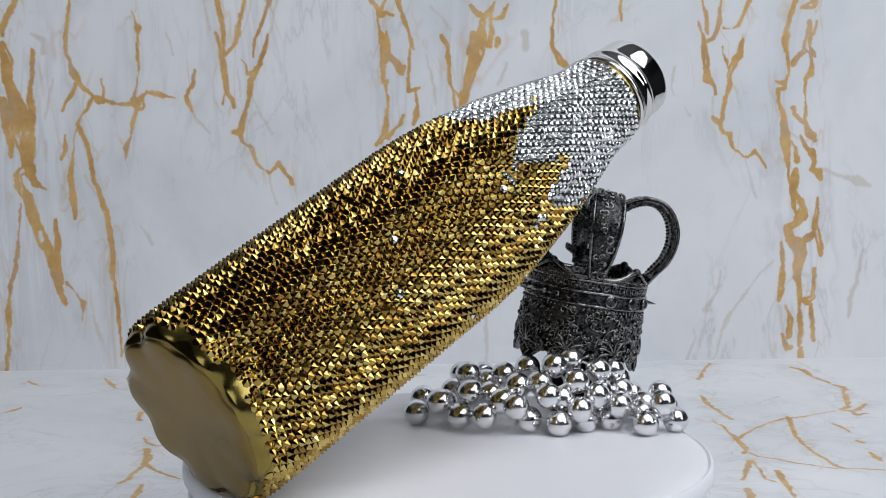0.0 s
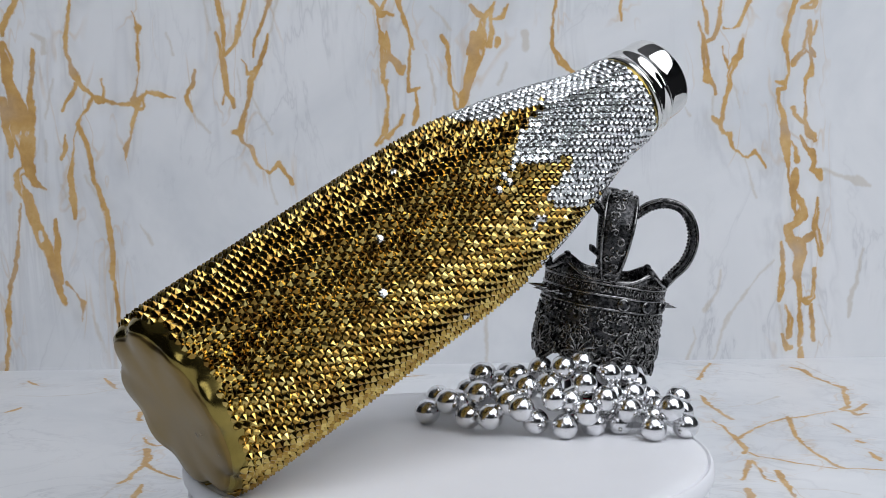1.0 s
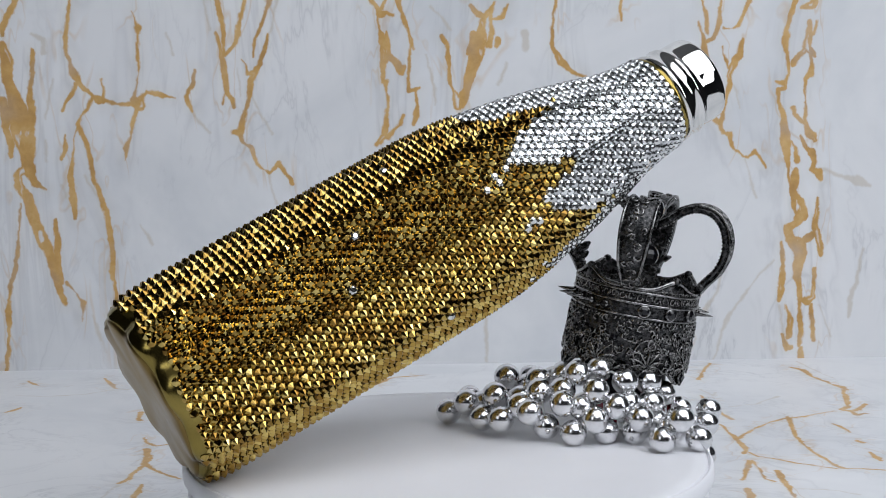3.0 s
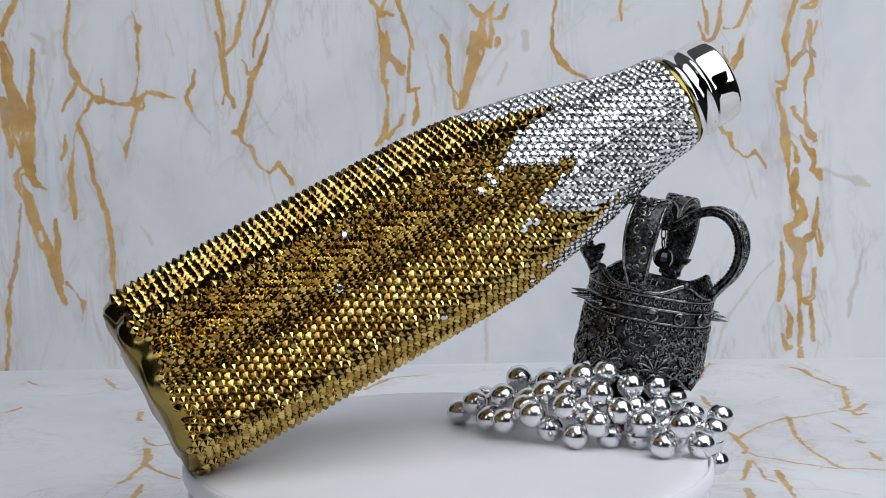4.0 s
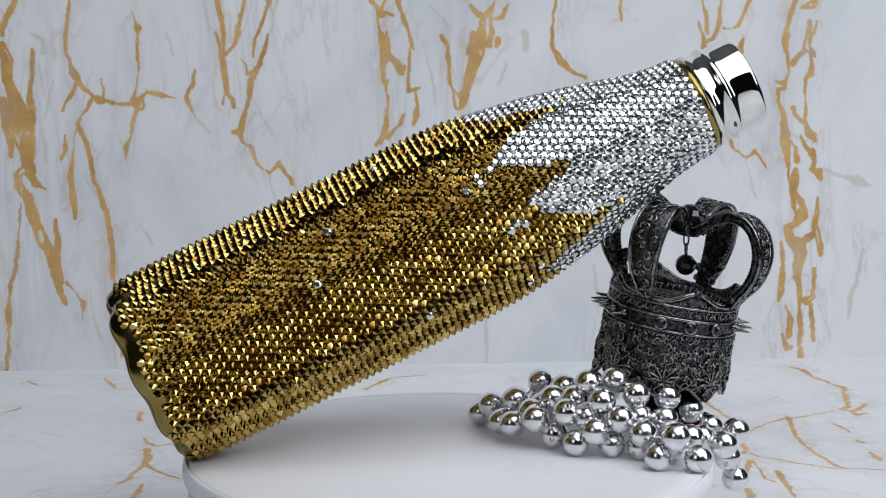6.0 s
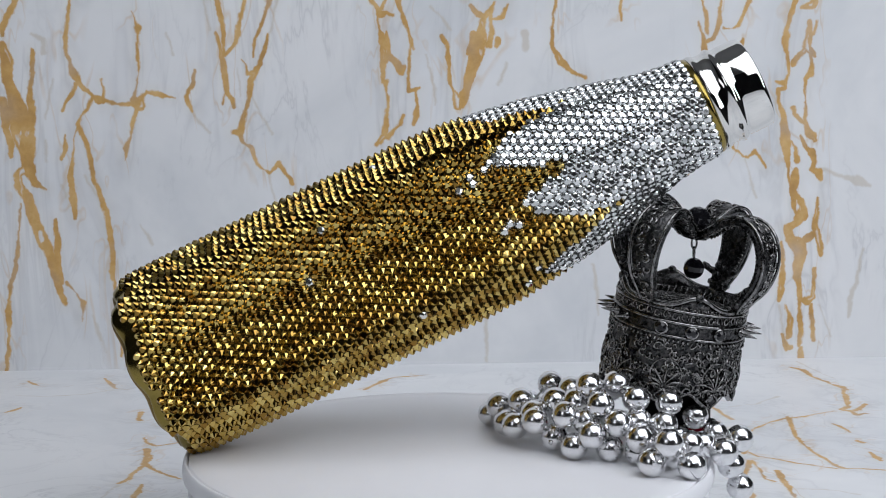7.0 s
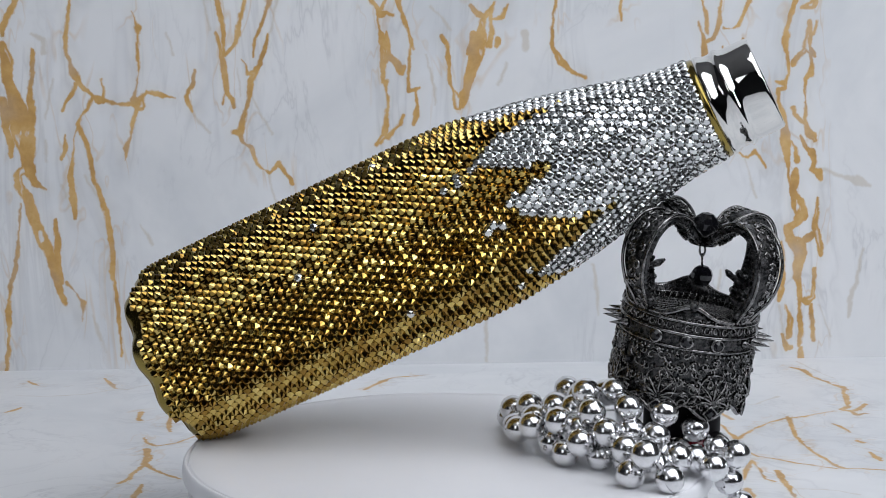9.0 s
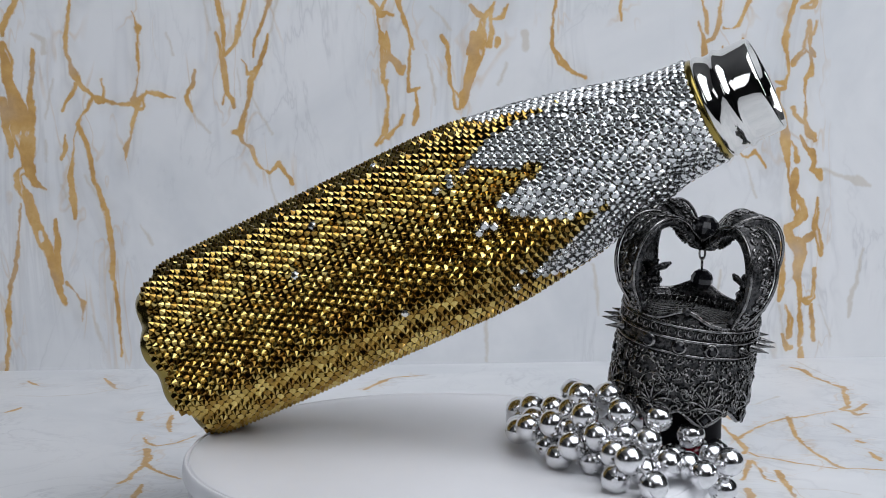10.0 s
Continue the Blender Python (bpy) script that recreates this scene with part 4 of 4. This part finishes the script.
    # gems lower on the band and at the hem's points
    for i in range(8):
        a = HEM_TURN + 2 * math.pi * i / 8
        for z, r, nm in ((-0.0022, 0.0023, "hem_gem"), (0.0110, 0.0013, "small_gem")):
            fm = Matrix.Translation(on_band(a + (0.2 if nm == "small_gem" else 0.0), z, 0.0010)) @ Vector((math.cos(a), math.sin(a), 0)).to_track_quat("Z", "Y").to_matrix().to_4x4()
            bm = lathe(bmesh.new(), [(r, -0.0006), (r, 0.0004), (r * 0.5, 0.0012)], 4 if nm == "hem_gem" else 8, True)
            gem_ob = part(nm, bm, JET, top, "black cut gem", smooth=False, at=fm)
            if nm == "hem_gem":
                fr = bmesh.new()
                tube(fr, [Vector((1.25 * r * math.cos(x), 1.25 * r * math.sin(x), 0.0004)) for x in (0, math.pi / 2, math.pi, 1.5 * math.pi)], 0.00055, 5, True)
                part("gem_frame", fr, BRIGHT_GUNMETAL, gem_ob)
    # knobs on the upper rim
    for i in range(4):
        a = radians(45 + 90 * i)
        b2 = bmesh.new()
        bmesh.ops.create_icosphere(b2, subdivisions=2, radius=0.0018, matrix=Matrix.Translation(on_band(a, H + 0.0046, 0.0)))
        part("rim_knob", b2, GUNMETAL, top)
    # woven mesh that lines the upper band
    bm = bmesh.new()
    for z in (0.0205, 0.0228, 0.0251, 0.0274, 0.0297):
        tube(bm, [on_band(2 * math.pi * i / 72, z, -0.0013) for i in range(72)], 0.00035, 4, True)
    for i in range(60):
        a = 2 * math.pi * i / 60
        tube(bm, [on_band(a + 0.05, 0.0195, -0.0013), on_band(a - 0.05, 0.0305, -0.0013)], 0.00035, 4)
    part("inner_mesh", bm, BRIGHT_GUNMETAL, top, "woven metal mesh lining")
    # woven cap that closes the band below its rim
    def cap(r):
        return 0.0272 + 0.0022 * (1 - (r / CR) ** 2)

    bm = lathe(bmesh.new(), [(0.0003, cap(0))] + [(CR * k, cap(CR * k)) for k in (0.2, 0.4, 0.6, 0.8, 0.95)], 64)
    part("cap", bm, GUNMETAL, top, "dark woven metal cap")
    bm = bmesh.new()
    for k in range(-10, 11):
        v = 0.0022 * k
        half = math.sqrt(max(0.0, (0.95 * CR) ** 2 - v * v))
        for swap in (False, True):
            row = [(half * u, v) for u in (-1, -0.6, -0.2, 0.2, 0.6, 1)]
            tube(bm, [Vector((y, x, cap(math.hypot(x, y)) + 0.0002) if swap else (x, y, cap(math.hypot(x, y)) + 0.0002)) for x, y in row], 0.00036, 5)
    part("cap_weave", bm, BRIGHT_GUNMETAL, top, "fine metal weave")
    # inner plate on which the crown sits
    bm = lathe(bmesh.new(), [(0.0003, 0.0120), (CR - 0.0011, 0.0120), (CR - 0.0011, 0.0132), (0.0003, 0.0132)], 64)
    part("inner_plate", bm, GUNMETAL, top)

    # four arms that bulge out, rise and dip to the middle
    path = [(0.0236, 0.0340), (0.0256, 0.0385), (0.0286, 0.0440), (0.0305, 0.0505), (0.0302, 0.0570), (0.0276, 0.0630), (0.0232, 0.0668), (0.0182, 0.0676), (0.0132, 0.0656), (0.0088, 0.0618),
            (0.0050, 0.0588), (0.0, 0.0575)]
    fine = []
    for i in range(len(path) - 1):
        p0, p1, p2, p3 = (Vector(path[max(0, min(len(path) - 1, i + d))]) for d in (-1, 0, 1, 2))
        for u in (0.0, 0.25, 0.5, 0.75):
            fine.append(0.5 * ((2 * p1) + (p2 - p0) * u + (2 * p0 - 5 * p1 + 4 * p2 - p3) * u * u + (3 * p1 - p0 - 3 * p2 + p3) * u ** 3))
    fine.append(Vector(path[-1]))
    fine = [Vector((q.x + 0.0016 * max(0.0, min(1.0, (q.x - 0.012) / 0.012)) * min(1.0, (q.y - 0.034) / 0.010), 0.0322 + (q.y - 0.0340) * 0.98)) for q in fine]
    n = len(fine)
    for arm in range(4):
        rot = Matrix.Rotation(radians(90 * arm), 4, "Z")
        bm = bmesh.new()
        prev = None
        outer = []
        for i, p in enumerate(fine):
            u = i / (n - 1)
            d = (fine[min(n - 1, i + 1)] - fine[max(0, i - 1)]).normalized()
            nrm = Vector((d.y, -d.x))
            w = 0.0024 + 0.0038 * math.sin(math.pi * min(1, u * 1.15)) if u < 0.8 else 0.0044 - 0.006 * (u - 0.8)
            t = 0.0013
            ring = []
            for sx, sn in ((-1, -1), (-0.55, -0.5), (0.55, -0.5), (1, -1), (1.05, 0.2), (0.8, 1), (0.0, 1.35), (-0.8, 1), (-1.05, 0.2)):
                q = p + nrm * (t * sn)
                ring.append(bm.verts.new(rot @ Vector((q.x, w * sx, q.y))))
            outer.append((p + nrm * t * 1.3, w))
            if prev:
                for k in range(9):
                    l = (k + 1) % 9
                    bm.faces.new((prev[k], ring[k], ring[l], prev[l]))
            else:
                bm.faces.new(ring)
            prev = ring
        bm.faces.new(list(reversed(prev)))
        arm_ob = part("arm", bm, GUNMETAL, top, "broad curved filigree arm")
        bm = bmesh.new()
        for side in (-1, 1):
            tube(bm, [rot @ Vector((q.x, side * w * 0.98, q.y)) for q, w in outer], 0.00065, 5)
        for i in range(2, n - 5, 2):
            q, w = outer[i]
            d = (outer[i + 1][0] - outer[i - 1][0]).normalized()
            for _ in range(2):
                c0, r0, w0, st = rng.uniform(-0.6, 0.6) * w, rng.uniform(0.0012, 0.0022), rng.choice((-1, 1)), rng.uniform(0, 6.28)
                pts = []
                for k in range(9):
                    ang, rr = st + w0 * 4.6 * k / 8, r0 * (1 - 0.7 * k / 8)
                    y = max(-w, min(w, c0 + rr * math.cos(ang)))
                    x = q + d * (rr * math.sin(ang))
                    pts.append(rot @ Vector((x.x, y, x.y)))
                tube(bm, pts, 0.00058, 5)
        part("arm_scrollwork", bm, BRIGHT_GUNMETAL, arm_ob)
        bm = bmesh.new()
        for i in range(2, n - 4):
            for side in (-1, 1):
                q, w = outer[i]
                pp = fine[i] - Vector(((fine[min(n - 1, i + 1)] - fine[i - 1]).normalized().y, -(fine[min(n - 1, i + 1)] - fine[i - 1]).normalized().x)) * 0.0013
                bmesh.ops.create_icosphere(bm, subdivisions=1, radius=0.00055, matrix=rot @ Matrix.Translation((pp.x, side * w * 0.9, pp.y)))
        part("arm_beading", bm, BRIGHT_GUNMETAL, arm_ob)
        # small leaves curl inwards at the arm's foot
        for z, ln, side in ((0.0365, 0.0060, 0.0), (0.0405, 0.0060, 0.0), (0.0385, 0.0040, 0.0080), (0.0385, 0.0040, -0.0080)):
            if arm in (1, 2):
                pts = [rot @ Vector((0.0285 - ln * u, side * u + 0.0012 * math.sin(3 * u), z + 0.0045 * u * u - 0.0016 * u)) for u in (0, 0.2, 0.4, 0.6, 0.8, 1.0)]
                part("leaf", tube(bmesh.new(), pts, [0.0014, 0.0020, 0.0017, 0.0013, 0.0015, 0.0005], 6), GUNMETAL, arm_ob)
        bm = bmesh.new()
        tube(bm, [rot @ Vector((0.0252, y, 0.0346)) for y in (-0.0045, -0.002, 0.002, 0.0045)], [0.0012, 0.0018, 0.0018, 0.0012], 8)
        part("arm_hinge", bm, GUNMETAL, arm_ob)

    plumb = m.to_3x3().inverted() @ Vector((0, 0, -1))
    knot = Vector((0, 0, 0.0548))

    def facet_ball(r, centre, name, label):
        b3 = bmesh.new()
        bmesh.ops.create_uvsphere(b3, u_segments=10, v_segments=7, radius=r, matrix=Matrix.Translation(centre))
        return part(name, b3, JET, top, label, smooth=False)

    bm = lathe(bmesh.new(), [(0.0002, 0.0542), (0.0050, 0.0544), (0.0056, 0.0556), (0.0048, 0.0570), (0.0002, 0.0572)], 32)
    part("boss", bm, GUNMETAL, top)
    facet_ball(0.0050, Vector((0, 0, 0.0614)), "top_bead", "faceted black glass bead")
    across = plumb.orthogonal().normalized()
    for drop, ax in ((0.0026, across), (0.0062, plumb.cross(across))):
        pts = [knot + plumb * (drop + 0.0022 * math.sin(x)) + ax * (0.0010 * math.cos(x)) for x in [2 * math.pi * k / 14 for k in range(14)]]
        part("chain_link", tube(bmesh.new(), pts, 0.00038, 6, True), BRIGHT_GUNMETAL, top)
    facet_ball(0.0041, knot + plumb * 0.0122, "hanging_bead", "faceted black glass drop bead")
    return top


def small_bottle():
    top = thing("small_bottle", Matrix.Translation((0.0560, 0.0675, TOP)), "small black bottle with a dark red foot under the crown", "small bottle")
    bm = lathe(bmesh.new(), [(0.0003, 0.0), (0.0130, 0.0), (0.0139, 0.0008), (0.0140, 0.0090), (0.0003, 0.0090)], 64)
    part("foot", bm, RED_GLASS, top, "dark red glass foot")
    bm = lathe(bmesh.new(), [(0.0003, 0.0090), (0.0141, 0.0090), (0.0143, 0.0096), (0.0143, 0.0342), (0.0136, 0.0356), (0.0003, 0.0358)], 64)
    part("body", bm, BLACK_GLASS, top, "glossy black body")
    return top


# ---------------------------------------------------------------- the bead garland
BEAD = 0.0052
# bead centres on the platter, mm
BEADS_FRONT = [(26.5, 19.6, 12.0), (52.0, 21.5, 10.6), (39.3, 21.6, 16.0), (43.6, 21.7, 4.8), (77.9, 22.5, 4.8), (14.0, 22.8, 7.6), (84.6, 23.2, 13.0), (31.9, 24.8, 5.8), (21.0, 25.1, 12.9), (45.1, 26.9, 13.8), (59.0, 27.6, 15.0), (50.8, 27.8, 20.6), (68.2, 28.6, 10.7), (4.6, 28.8, 6.1), (90.6, 29.1, 4.7), (54.5, 29.1, 4.6), (27.7, 29.8, 18.3), (36.6, 31.3, 19.0)]
BEADS_MIDDLE = [(42.3, 32.0, 26.0), (8.9, 32.1, 14.9), (65.2, 32.4, 4.6), (-3.6, 33.7, 10.8), (78.1, 33.9, 6.1), (60.1, 37.2, 23.0), (61.3, 37.4, 14.4), (-12.8, 39.3, 5.0), (16.9, 39.8, 12.5), (49.3, 40.2, 26.5), (69.7, 41.8, 13.9), (80.1, 43.0, 8.0), (70.6, 44.7, 6.5), (60.7, 44.8, 4.6), (22.7, 46.0, 19.3), (67.1, 48.4, 20.9), (-1.5, 49.7, 7.0), (32.5, 50.0, 21.6)]
BEADS_BACK = [(89.7, 51.0, 5.4), (80.4, 51.1, 6.3), (8.1, 51.5, 18.5), (65.9, 56.2, 5.8), (15.8, 57.2, 14.0), (71.0, 59.8, 14.3), (-10.7, 60.9, 6.2), (2.0, 62.1, 9.0), (88.9, 62.8, 8.1), (85.4, 63.2, -2.6), (76.9, 64.9, 7.2), (86.4, 68.2, -11.9), (71.3, 71.0, 6.3), (1.3, 71.2, 4.6), (7.9, 83.3, 4.6), (5.9, 97.1, 9.0), (15.6, 98.8, 8.7)]



def bead_garland():
    top = thing("bead_garland", Matrix.Translation((0.045, 0.045, TOP)), "heap of shiny silver plastic beads strung on a thread", "bead garland")
    prof = []
    for i in range(25):
        a = -math.pi / 2 + math.pi * i / 24
        r, z = BEAD * math.cos(a), BEAD * math.sin(a)
        if 10 < i < 14:
            r -= 0.00007 if i == 12 else 0.0
        prof.append((max(r, 0.0007), z))
    bm = lathe(bmesh.new(), prof, 32, True)
    me = bpy.data.meshes.new("bead")
    bm.to_mesh(me)
    bm.free()
    me.materials.append(CHROME)
    me.shade_smooth()
    rng = random.Random(11)
    places = [Vector(p) / 1000 - Vector((0.045, 0.045, 0)) for p in BEADS_FRONT + BEADS_MIDDLE + BEADS_BACK]
    for p in places:
        ob = new("bead", me)
        ob.parent = top
        ob.matrix_basis = Matrix.Translation(p) @ pose(0, 0, 0, rng.uniform(-80, 80), rng.uniform(-80, 80), rng.uniform(0, 360))
    # thread from bead to nearest bead
    left = list(places)
    cur = left.pop(0)
    while left:
        nxt = min(left, key=lambda q: (q - cur).length)
        left.remove(nxt)
        if (nxt - cur).length < 0.03:
            mid = (cur + nxt) / 2 + Vector((0, 0, 0.0012))
            bm = tube(bmesh.new(), [cur, (cur + mid) / 2 + Vector((0, 0, 0.0005)), mid, (nxt + mid) / 2 + Vector((0, 0, 0.0005)), nxt], 0.00045, 6)
            part("thread", bm, THREAD, top)
        cur = nxt
    return top


setting()
PLATTER = turntable()
BOTTLE = bottle()
CROWN = crown()
PHIAL = small_bottle()
GARLAND = bead_garland()


def motions():
    """Everything on the platter turns with it at one even speed."""
    steps = [0.25 * i for i in range(41)]
    for ob in (PLATTER, BOTTLE, CROWN, PHIAL, GARLAND):
        start = ob.matrix_basis.copy()
        walk(ob, [(t, Matrix.Rotation(radians(SPEED * t), 4, "Z") @ start) for t in steps])


motions()
